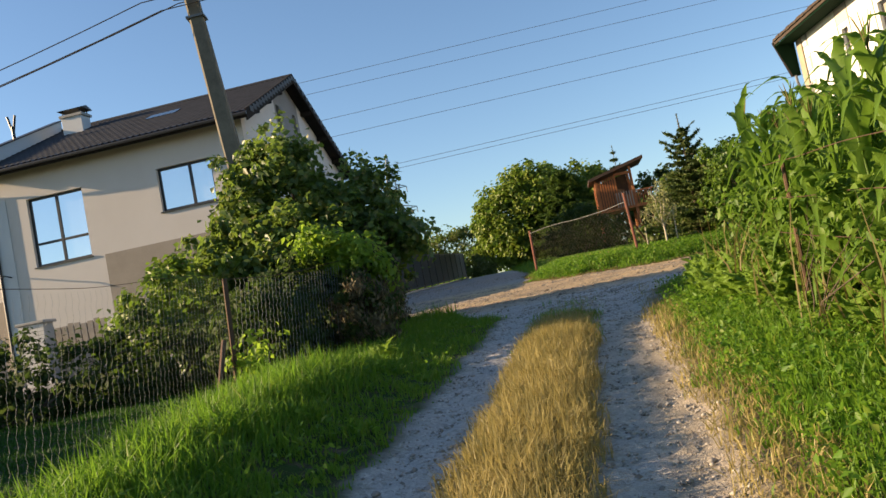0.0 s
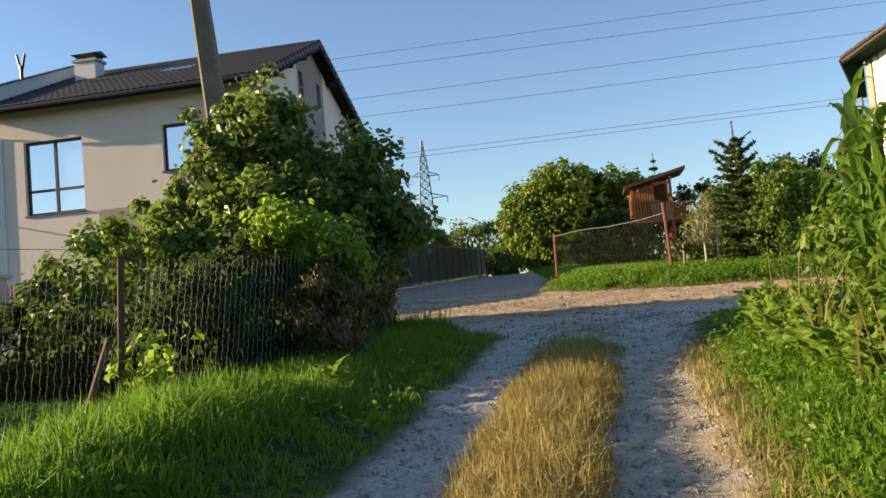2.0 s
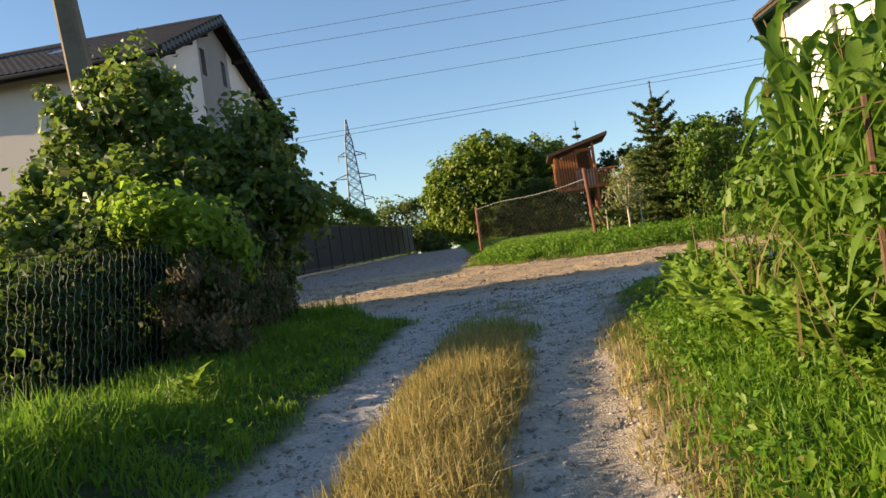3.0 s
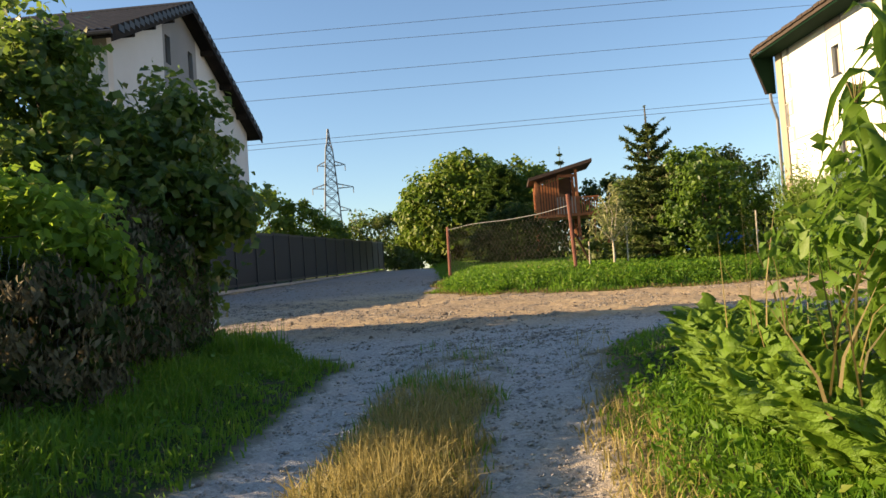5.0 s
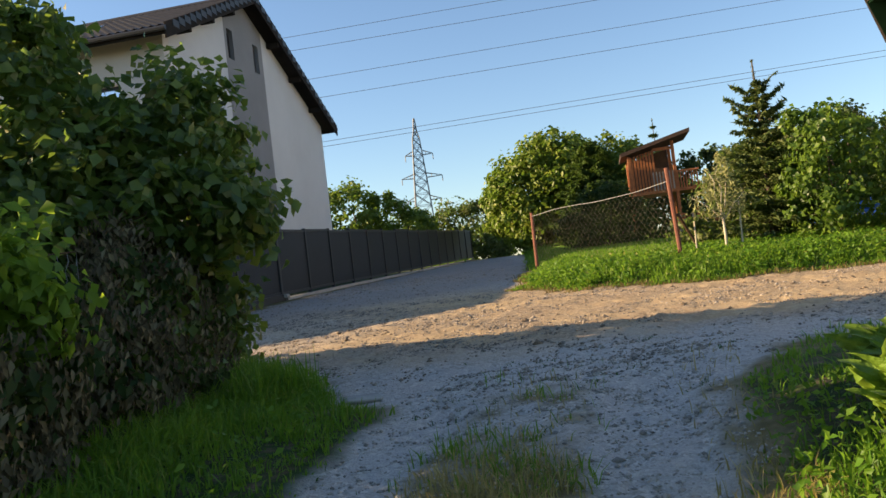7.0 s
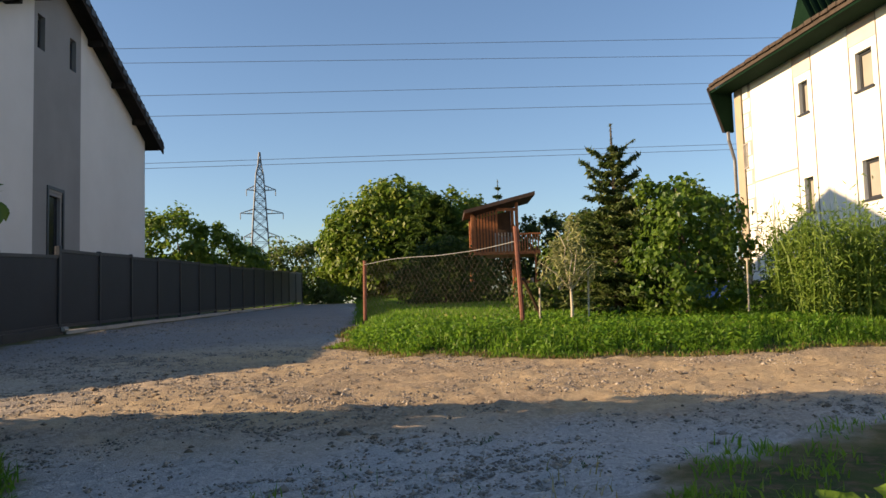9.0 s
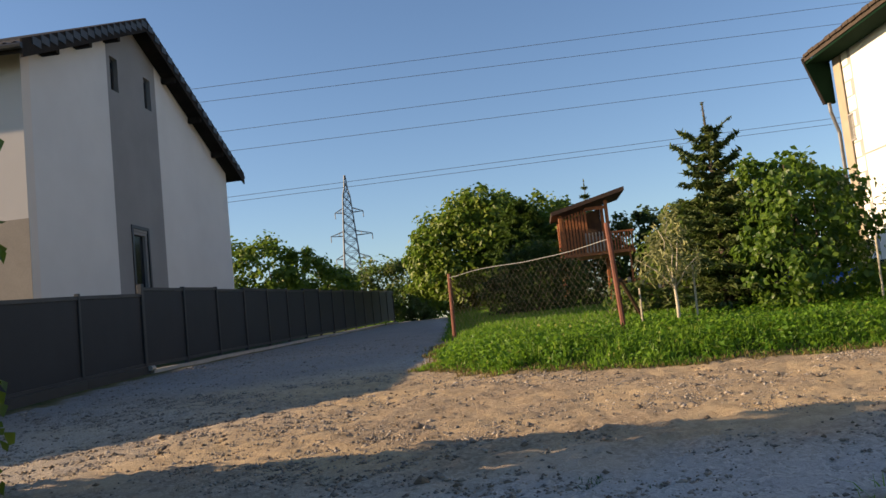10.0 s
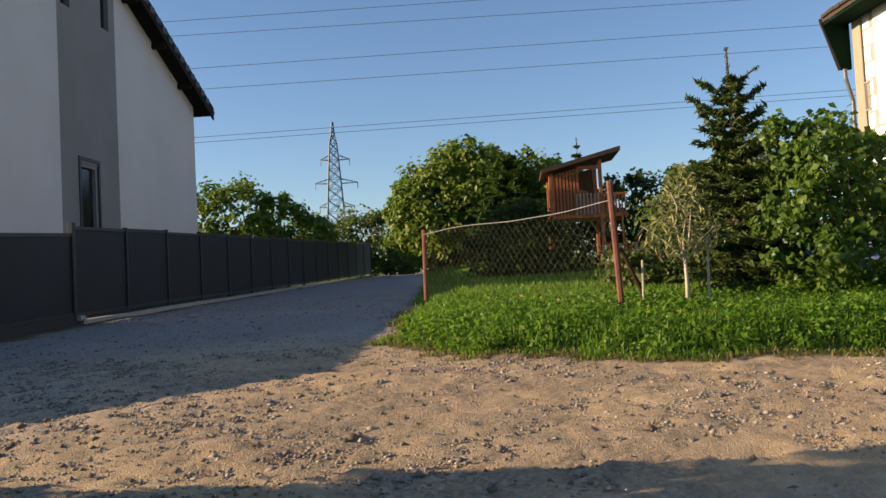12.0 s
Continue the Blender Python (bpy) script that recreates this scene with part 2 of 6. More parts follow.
M_SOFFIT = surface("dark_brown_timber", (0.016, 0.013, 0.011), (0.035, 0.028, 0.024), 2.0, 30, 0.85, spec=0.1)
M_FRAME = surface("anthracite_frame", (0.02, 0.021, 0.024), (0.03, 0.031, 0.035), 3, 60, 0.45, relief=0.05)
M_PANEL = surface("graphite_fence_sheet", (0.014, 0.016, 0.021), (0.023, 0.026, 0.032), 1.2, 50, 0.55, metal=0.1, relief=0.08, spec=0.3)
M_CONCRETE = surface("weathered_concrete", (0.10, 0.086, 0.064), (0.19, 0.165, 0.125), 4.0, 50, 0.9, relief=0.5, stain=(0.12, 0.10, 0.075))
M_PLINTH = surface("pale_concrete", (0.27, 0.255, 0.235), (0.40, 0.38, 0.35), 2.0, 40, 0.9, relief=0.4)
M_RUST = surface("rusty_red_steel", (0.13, 0.045, 0.03), (0.24, 0.095, 0.06), 9, 80, 0.75, metal=0.2, relief=0.4, stain=(0.07, 0.04, 0.03))
M_DARKRUST = surface("dark_rusty_steel", (0.05, 0.03, 0.02), (0.13, 0.07, 0.04), 9, 80, 0.85, relief=0.4)
M_WIRE = surface("dull_zinc_wire", (0.22, 0.22, 0.215), (0.34, 0.335, 0.32), 9, 80, 0.6, metal=0.3, relief=0.1)
M_RUSTWIRE = surface("tan_rusted_wire", (0.15, 0.12, 0.085), (0.26, 0.21, 0.15), 9, 80, 0.7, metal=0.3, relief=0.1)
M_CABLE = surface("aluminium_cable", (0.16, 0.18, 0.22), (0.22, 0.24, 0.28), 1, 20, 0.6, metal=0.3, relief=0.0)
M_DARKCABLE = surface("black_cable_sheath", (0.02, 0.021, 0.024), (0.035, 0.036, 0.04), 1, 20, 0.75, relief=0.0, spec=0.15)
M_LATTICE = surface("galvanised_lattice", (0.13, 0.14, 0.15), (0.21, 0.22, 0.23), 0.5, 20, 0.65, metal=0.4, relief=0.0)
M_HUT = surface("orange_stained_timber", (0.19, 0.064, 0.02), (0.36, 0.13, 0.042), 5, 60, 0.65, relief=0.3)
M_HUTDARK = surface("dark_hut_timber", (0.035, 0.022, 0.015), (0.07, 0.04, 0.025), 5, 60, 0.75, relief=0.3)
M_GREY_BOARD = surface("grey_weathered_boards", (0.24, 0.21, 0.18), (0.36, 0.32, 0.27), 5, 60, 0.85, relief=0.3)
M_BARK = surface("brown_bark", (0.05, 0.038, 0.026), (0.13, 0.10, 0.07), 8, 50, 0.95, relief=0.8, distance=0.02)
M_PALEBARK = surface("pale_bark", (0.36, 0.31, 0.22), (0.52, 0.46, 0.35), 12, 70, 0.85, relief=0.4)
M_GREENSOFFIT = surface("dark_green_sheet", (0.003, 0.012, 0.006), (0.006, 0.020, 0.010), 2, 40, 0.9, relief=0.1, spec=0.05)
M_HOUSEWHITE = surface("cream_white_render", (0.74, 0.72, 0.65), (0.82, 0.80, 0.73), 0.7, 90, 0.9, relief=0.25)
M_BLUSH = surface("blush_wall_paint", (0.52, 0.44, 0.38), (0.60, 0.52, 0.46), 2, 60, 0.85, relief=0.3)
M_CREAM = surface("beige_pillar_paint", (0.32, 0.26, 0.18), (0.39, 0.33, 0.24), 2, 60, 0.85, relief=0.3)
M_GROOVE = surface("grey_joint_line", (0.30, 0.29, 0.27), (0.38, 0.37, 0.34), 3, 60, 0.9)
M_OLDTILE = surface("brown_lichen_tile", (0.03, 0.022, 0.016), (0.085, 0.06, 0.042), 6, 40, 0.9, relief=0.6)
M_BLIND = surface("beige_roller_blind", (0.27, 0.25, 0.21), (0.34, 0.31, 0.26), 2, 40, 0.7)
M_ZINC = surface("zinc_pipe", (0.10, 0.10, 0.10), (0.17, 0.17, 0.17), 5, 60, 0.5, metal=0.6, relief=0.1)
M_BRICK = surface("white_brick", (0.55, 0.52, 0.48), (0.68, 0.65, 0.6), 6, 60, 0.9, relief=0.4)
M_CLOD = surface("dark_earth_clod", (0.10, 0.072, 0.045), (0.24, 0.18, 0.12), 30, 120, 0.95, relief=0.5)
M_BLUE = surface("blue_plastic", (0.02, 0.10, 0.42), (0.03, 0.14, 0.52), 3, 60, 0.4, relief=0.1)
M_INSULATOR = surface("brown_porcelain", (0.05, 0.025, 0.018), (0.09, 0.045, 0.03), 9, 60, 0.3, relief=0.0)


def glass_material():
    m, nt, b = material("window_glass")
    b.inputs["Base Color"].default_value = (0.72, 0.76, 0.80, 1)
    b.inputs["Metallic"].default_value = 0.85
    b.inputs["Roughness"].default_value = 0.04
    co = coords(nt)
    bump(nt, b, noise_tex(nt, co, 0.9, 1.0), 0.02, 0.05)
    return m


M_GLASS = glass_material()
M_DARKGLASS = surface("dark_window_glass", (0.012, 0.014, 0.017), (0.02, 0.022, 0.026), 2, 30, 0.12, relief=0.0)
def stone_material(name, stops):
    m, nt, b = material(name)
    geo = nt.nodes.new("ShaderNodeNewGeometry")
    c = ramp(nt, geo.outputs["Random Per Island"], stops)
    co = coords(nt)
    nz = noise_tex(nt, co, 90.0, 4.0)
    nt.links.new(mixc(nt, 0.3, c, ramp(nt, nz, [(0.3, (0.12, 0.10, 0.085)), (0.7, (0.42, 0.37, 0.31))])), b.inputs["Base Color"])
    b.inputs["Roughness"].default_value = 0.92
    bump(nt, b, nz, 0.4, 0.004)
    return m


M_STONE = stone_material("mixed_road_stones", [(0.0, (0.06, 0.05, 0.042)), (0.4, (0.21, 0.17, 0.125)), (0.8, (0.36, 0.295, 0.22)), (1.0, (0.46, 0.41, 0.35))])
M_RUTSTONE = stone_material("pale_rut_stones", [(0.0, (0.16, 0.145, 0.125)), (0.4, (0.32, 0.29, 0.25)), (0.8, (0.46, 0.42, 0.36)), (1.0, (0.58, 0.54, 0.48))])
L_BUSH = leaf_material("creeper_leaves", [(0.0, (0.022, 0.052, 0.015)), (0.5, (0.072, 0.13, 0.024)), (0.85, (0.15, 0.20, 0.033)), (1.0, (0.22, 0.16, 0.04))], 0.4, 0.4, (0.32, 0.48, 0.07), gloss=0.4)
L_DARK = leaf_material("dark_leaves", [(0.0, (0.016, 0.036, 0.012)), (0.6, (0.036, 0.068, 0.017)), (1.0, (0.075, 0.085, 0.03))], 0.6, 0.3, (0.18, 0.3, 0.05), gloss=0.12)
L_BRIGHT = leaf_material("bright_young_leaves", [(0.0, (0.10, 0.18, 0.02)), (1.0, (0.20, 0.30, 0.035))], 0.5, 0.55, (0.45, 0.65, 0.06))
L_TREE = leaf_material("walnut_leaves", [(0.0, (0.055, 0.10, 0.010)), (0.6, (0.125, 0.18, 0.017)), (1.0, (0.21, 0.24, 0.028))], 0.5, 0.3)
L_SHRUB = leaf_material("sunny_shrub_leaves", [(0.0, (0.022, 0.056, 0.009)), (0.5, (0.055, 0.11, 0.015)), (0.85, (0.12, 0.19, 0.025)), (1.0, (0.18, 0.26, 0.035))], 0.4, 0.36, (0.3, 0.5, 0.06))
L_OLIVE = leaf_material("olive_shrub_leaves", [(0.0, (0.06, 0.08, 0.025)), (0.6, (0.115, 0.135, 0.04)), (1.0, (0.18, 0.18, 0.065))], 0.5, 0.4)
L_SPRUCE = leaf_material("spruce_needles", [(0.0, (0.032, 0.058, 0.02)), (0.6, (0.07, 0.105, 0.03)), (1.0, (0.14, 0.16, 0.045))], 0.6, 0.15)
L_CYPRESS = leaf_material("conifer_sprays", [(0.0, (0.030, 0.065, 0.014)), (1.0, (0.085, 0.13, 0.026))], 0.6, 0.2)
L_CORN = leaf_material("maize_leaves", [(0.0, (0.06, 0.125, 0.014)), (0.6, (0.11, 0.20, 0.022)), (1.0, (0.18, 0.26, 0.04))], 0.5, 0.4, crumple=0.25)
L_DOCK = leaf_material("horseradish_leaves", [(0.0, (0.07, 0.145, 0.014)), (0.5, (0.125, 0.225, 0.022)), (0.9, (0.19, 0.29, 0.035)), (1.0, (0.30, 0.32, 0.07))], 0.5, 0.34, (0.35, 0.52, 0.06), crumple=1.0)
L_GRASS = leaf_material("green_grass", [(0.0, (0.048, 0.135, 0.010)), (0.6, (0.105, 0.225, 0.015)), (0.94, (0.18, 0.28, 0.022)), (1.0, (0.30, 0.25, 0.07))], 0.5, 0.44, (0.27, 0.5, 0.05))
# darker copy of the green grass, with the lawn's shade put into its colour
L_SHADED_GRASS = leaf_material("shaded_lawn_grass", [(0.0, (0.018, 0.060, 0.012)), (0.6, (0.034, 0.092, 0.016)), (1.0, (0.055, 0.12, 0.02))], 0.55, 0.25, (0.12, 0.3, 0.04), gloss=0.1)
L_DRYGRASS = leaf_material("dry_grass", [(0.0, (0.13, 0.125, 0.03)), (0.35, (0.27, 0.22, 0.07)), (0.8, (0.44, 0.35, 0.13)), (1.0, (0.58, 0.49, 0.26))], 0.6, 0.38, (0.52, 0.42, 0.15))
L_DRYWEED = leaf_material("dry_weeds", [(0.0, (0.09, 0.08, 0.025)), (0.6, (0.18, 0.15, 0.05)), (1.0, (0.27, 0.2, 0.08))], 0.6, 0.3, (0.4, 0.3, 0.1))
L_REED = leaf_material("goldenrod_leaves", [(0.0, (0.10, 0.17, 0.022)), (1.0, (0.20, 0.27, 0.05))], 0.5, 0.4)
L_PALE = leaf_material("pale_willow_leaves", [(0.0, (0.20, 0.23, 0.07)), (1.0, (0.42, 0.40, 0.18))], 0.5, 0.4, (0.4, 0.4, 0.2))
L_DEAD = leaf_material("dead_creeper", [(0.0, (0.05, 0.038, 0.02)), (0.6, (0.12, 0.095, 0.05)), (1.0, (0.21, 0.175, 0.095))], 0.8, 0.15, (0.25, 0.19, 0.1))

# ---- ground ----
def axis_points(spans):
    out = []
    for a, b, step in spans:
        out.append(np.arange(a, b - step * 0.01, step))
    return np.unique(np.round(np.concatenate(out), 4))


gx = axis_points([(-1500, -200, 260), (-200, -40, 20), (-40, -10, 2.5), (-10, -4.5, 0.35), (-4.5, 8, 0.075), (8, 14, 0.3), (14, 60, 4), (60, 200, 20), (200, 1501, 260)])
gy = axis_points([(-1500, -100, 280), (-100, -12, 8), (-12, 1.5, 0.5), (1.5, 22, 0.075), (22, 32, 0.25), (32, 80, 1.5), (80, 240, 16), (240, 1501, 252)])
GX, GY = np.meshgrid(gx, gy)
X, Y = GX.ravel(), GY.ravel()
D = road_distance(X, Y) + 0.22 * wob(X, Y, 2.3) + 0.10 * wob(X, Y, 7.7, 2)
W = lane_w(X, Y) + 0.07 * wob(X, Y, 2.1, 1) + 0.05 * wob(X, Y, 6.0, 3)
lane_on = 1 - sstep(12.4, 13.2, Y)
worn = sstep(10.2, 11.2, Y) * lane_on * np.clip(0.75 - 1.1 * np.clip(wob(X, Y, 4.5, 2), -0.2, 1) + 0.25 * wob(X, Y, 9.0, 6), 0, 1)
ruts = np.maximum(sstep(-1.62, -1.42, W) * (1 - sstep(-1.02, -0.86, W)), sstep(-0.26, -0.08, W) * (1 - sstep(0.42, 0.6, W))) * lane_on
road_mask = np.maximum(1 - sstep(-0.18, 0.14, D), ruts)
road_mask = np.maximum(road_mask, worn * sstep(-1.5, -1.2, W) * (1 - sstep(0.55, 0.85, W)))
strip_mask = sstep(-1.05, -0.95, W) * (1 - sstep(-0.2, -0.05, W)) * lane_on
dry_mask = np.maximum(strip_mask * 0.9, np.clip(sstep(0.4, 0.5, W) * (1 - sstep(0.6, 1.0, W)) * lane_on, 0, 1))
dry_mask = np.maximum(dry_mask, (1 - sstep(0.0, 0.5, D)) * 0.7)
sand_mask = sstep(-4.0, 2.0, X + 0.6 * (18.5 - Y) * 0 + 0.8 * wob(X, Y, 0.9, 4)) * sstep(13.2, 15.2, Y + 0.4 * wob(X, Y, 1.5, 2)) * (1 - 0.85 * sstep(19.5, 22.5, Y))
sand_mask = np.maximum(sand_mask, 0.6 * sstep(-0.05, 0.3, W) * lane_on * (1 - sstep(8, 11, Y)))
# painted shade, beginning along the slanting edge of the gate's shadow
gate_shade_mask = sstep(17.5, 22.0, Y - 0.9 * X + 0.7 * wob(X, Y, 0.7, 3)) * (1 - sstep(3.2, 5.0, X))
Z = land(X, Y)
Z = Z + road_mask * (0.012 * wob(X, Y, 9, 1) + 0.009 * RNG.standard_normal(len(X)) * (np.abs(X) < 9) * (Y > 1) * (Y < 23))
nx, ny = len(gx), len(gy)
ii, jj = np.meshgrid(np.arange(nx - 1), np.arange(ny - 1))
a = (jj * nx + ii).ravel()
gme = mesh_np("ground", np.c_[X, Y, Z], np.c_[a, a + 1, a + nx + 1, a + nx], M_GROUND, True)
for nm, val in (("road", road_mask), ("dry", dry_mask), ("sand", sand_mask), ("gate_shade", gate_shade_mask)):
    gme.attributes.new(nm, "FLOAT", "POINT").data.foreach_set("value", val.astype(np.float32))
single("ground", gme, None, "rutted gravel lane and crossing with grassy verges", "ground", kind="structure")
# ---- the grey-roofed row of houses ----
HM = pose(-5.0, 26.45, 0, 0, 0, -9.5)     # local x to the east, y to the north; the south-east corner is the origin
EAVE, RIDGE_Y, RIDGE_Z, DEEP = 8.40, 5.1, 11.0, 11.7
EAVE_N = 8.02
SLOPE = (RIDGE_Z - EAVE) / (RIDGE_Y + 0.6)
SLOPE_N = (RIDGE_Z - EAVE_N) / (DEEP + 0.5 - RIDGE_Y)


def window(parent, plane, u0, u1, z0, z1, mull=(), trans=(), glass=None, sill=True, name="window", depth=0.12):
    """A framed window in a wall opening; plane maps (u, depth, z) to a place."""
    def bx(a, b, d0, d1, c, d):
        bm = bmesh.new()
        vs = [bm.verts.new(plane(u, dep, z)) for dep in (d0, d1) for u, z in ((a, c), (b, c), (b, d), (a, d))]
        for f in ((0, 1, 2, 3), (7, 6, 5, 4), (0, 4, 5, 1), (1, 5, 6, 2), (2, 6, 7, 3), (3, 7, 4, 0)):
            bm.faces.new([vs[i] for i in f])
        return bm
    t = 0.075
    fr = bx(u0, u1, depth, depth + 0.07, z0, z0 + t)
    for q in ((u0, u1, z1 - t, z1), (u0, u0 + t, z0 + t, z1 - t), (u1 - t, u1, z0 + t, z1 - t)):
        extra = bx(q[0], q[1], depth, depth + 0.07, q[2], q[3])
        me = bpy.data.meshes.new("tmp"); extra.to_mesh(me); extra.free(); fr.from_mesh(me); bpy.data.meshes.remove(me)
    win = part(name, fr, M_FRAME, parent, "anthracite window frame")
    us = [u0 + t, *[u0 + (u1 - u0) * f for f in mull], u1 - t]
    zs = [z0 + t, *[z0 + (z1 - z0) * f for f in trans], z1 - t]
    for i, (p, q) in enumerate(zip(us, us[1:])):
        for k, (r, s) in enumerate(zip(zs, zs[1:])):
            part("pane", bx(p + (0.03 if i else 0), q - (0.03 if i < len(us) - 2 else 0), depth + 0.03, depth + 0.045, r + (0.03 if k else 0), s - (0.03 if k < len(zs) - 2 else 0)), glass or M_GLASS, win)
    for f in us[1:-1]:
        part("mullion", bx(f - 0.045, f + 0.045, depth - 0.005, depth + 0.065, z0 + t, z1 - t), M_FRAME, win)
    for f in zs[1:-1]:
        for p, q in zip(us, us[1:]):
            part("transom", bx(p + 0.045, q - 0.045, depth - 0.003, depth + 0.06, f - 0.04, f + 0.04), M_FRAME, win)
    if sill:
        part("sill", bx(u0 - 0.05, u1 + 0.05, -0.05, depth, z0 - 0.045, z0 - 0.003), M_FRAME, win)
    return win


def tile_roof(x0, x1, y_eave, z_eave, y_ridge, z_ridge, step=0.34, wave=0.22):
    """A pitched field of interlocking tiles: stepped courses with rolls across."""
    n = max(2, int(math.hypot(y_ridge - y_eave, z_ridge - z_eave) / step))
    cols = np.arange(x0, x1 + 1e-6, wave / 4)
    roll = 0.018 * np.cos(np.arange(len(cols)) * math.pi / 2)
    V, F = [], []
    for i in range(n):
        for e, lift in ((0.0, 0.045), (1.0, 0.012)):
            f = (i + e) / n
            V.append(np.c_[cols, np.full(len(cols), y_eave + (y_ridge - y_eave) * f), z_eave + (z_ridge - z_eave) * f + lift + roll])
    k = len(cols)
    for r in range(2 * n - 1):
        b0 = np.arange(k - 1) + r * k
        F.append(np.c_[b0, b0 + 1, b0 + k + 1, b0 + k])
    return mesh_np("tiles", np.vstack(V), np.vstack(F), M_ROOF)


def row_house(drop, front_shift, label):
    """The base of one house of the row."""
    h = thing("house", label, "house", HM)
    zt, fy = EAVE - drop, front_shift
    south = lambda u, d, z: (u, fy + d, z)
    return h, zt, fy, south


house, zt, fy, south = row_house(0, 0.0, "two-storey rendered house with dark tiled gable roof behind a fence")
holes = [(-7.99, -5.93, 5.10, 7.45), (-3.20, -1.26, 6.02, 7.47), (-8.7, -5.9, 1.2, 2.95), (-4.3, -2.9, 1.2, 3.9)]
part("wall_south", wall_with_holes(bmesh.new(), -9.4, 0.0, 1.0, zt + 0.2, holes, 0.3, south), M_BEIGE, house, "warm beige rendered front wall")
bm = bmesh.new()
for q in ((-5.47, -4.3, 1.0, 5.05), (-4.3, -2.9, 3.9, 5.05), (-2.9, 0.012, 1.0, 5.05)):
    box(bm, q[0], q[1], -0.012, -0.001, q[2], q[3])
part("taupe_band", bm, M_TAUPE, house, "taupe panel round the entrance")
window(house, south, -7.99, -5.93, 5.10, 7.45, (0.5,), (0.33,))
window(house, south, -3.20, -1.26, 6.02, 7.47, (0.58,))
part("garage_recess", B(-8.7, -5.9, 0.6, 0.7, 1.0, 2.95), M_HUTDARK, house, "dark garage recess")
part("entrance_recess", B(-4.3, -2.9, 0.9, 1.0, 1.0, 3.9), M_HUTDARK, house, "dark entrance recess")
east = lambda u, d, z: (-d, u, z)
eholes = [(4.5, 5.32, 2.9, 5.3), (3.85, 4.25, 8.9, 9.8), (5.72, 6.12, 8.9, 9.8)]
SX0, SX1 = 3.67, 6.44


def gable_wall(y0, y1, holes_here):
    bm = bmesh.new()
    wall_with_holes(bm, y0, y1, 1.0, 7.9, [h for h in holes_here if h[3] < 7.9 and y0 < h[0] < y1], 0.3, east)
    top = [h for h in holes_here if h[2] > 7.9 and y0 < h[0] < y1]
    ys = sorted({y0, y1, *[v for h in top for v in h[:2]], *([RIDGE_Y] if y0 < RIDGE_Y < y1 else [])})
    roofz = lambda y: RIDGE_Z - 0.06 - (SLOPE if y < RIDGE_Y else SLOPE_N) * abs(y - RIDGE_Y)
    for a, b in zip(ys, ys[1:]):
        cut = [h for h in top if h[0] <= a and b <= h[1]]
        if cut:
            h = cut[0]
            prism(bm, [(a, 7.9), (b, 7.9), (b, h[2]), (a, h[2])], -0.3, 0)
            prism(bm, [(a, h[3]), (b, h[3]), (b, roofz(b)), (a, roofz(a))], -0.3, 0)
        else:
            prism(bm, [(a, 7.9), (b, 7.9), (b, max(7.901, roofz(b))), (a, max(7.901, roofz(a)))], -0.3, 0)
    bmesh.ops.remove_doubles(bm, verts=bm.verts[:], dist=0.0005)
    return bm


part("wall_east", gable_wall(0.302, SX0, eholes), M_WHITE, house, "white rendered gable wall")
part("wall_east_strip", gable_wall(SX0, SX1, eholes), M_GREYSTRIP, house, "dark grey rendered vertical strip")
part("wall_east_north", gable_wall(SX1, DEEP, eholes), M_WHITE, house, "white rendered gable wall")
part("corner", B(-0.3, -0.001, 0.301, 0.3015, 1.0, 8.3), M_WHITE, house)
part("wall_north", wall_with_holes(bmesh.new(), -9.4, -0.301, 1.0, EAVE_N, [], 0.3, lambda u, d, z: (u, DEEP - d, z)), M_WHITE, house)
part("wall_west", B(-9.4, -9.1, 0.31, DEEP - 0.31, 1.0, EAVE_N), M_WHITE, house)
window(house, east, 3.85, 4.25, 8.9, 9.8, glass=M_DARKGLASS, sill=False)
window(house, east, 5.72, 6.12, 8.9, 9.8, glass=M_DARKGLASS, sill=False)
door = part("door", B(-0.16, -0.1, 4.58, 5.24, 2.9, 5.22, bevel=0.01), M_DARKGLASS, house, "dark glazed side door")
part("door_frame", box(box(B(-0.18, 0.03, 4.42, 4.5, 2.9, 5.45), -0.18, 0.03, 5.32, 5.4, 2.9, 5.45), -0.18, 0.03, 4.5, 5.32, 5.37, 5.45), M_FRAME, door)
part("door_casing", box(box(B(-0.17, -0.02, 4.5, 4.58, 2.9, 5.3), -0.17, -0.02, 5.24, 5.32, 2.9, 5.3), -0.17, -0.02, 4.58, 5.24, 5.22, 5.3), M_GREYSTRIP, door)
OV = 0.43
roof = part("roof", tile_roof(-9.4, OV, -0.6, EAVE + 0.1, RIDGE_Y, RIDGE_Z + 0.1), None, house, "dark anthracite tiled roof")
part("roof_north", tile_roof(-9.4, OV, DEEP + 0.5, EAVE_N + 0.1, RIDGE_Y, RIDGE_Z + 0.1), None, house)


def soffit(x0, x1, s):
    bm = bmesh.new()
    y0, z0 = (-0.6, EAVE) if s < 0 else (DEEP + 0.5, EAVE_N)
    prof = [(y0, z0 - 0.10), (y0, z0 + 0.09), (RIDGE_Y, RIDGE_Z + 0.09), (RIDGE_Y, RIDGE_Z - 0.10)]
    return prism(bm, prof, x0, x1)


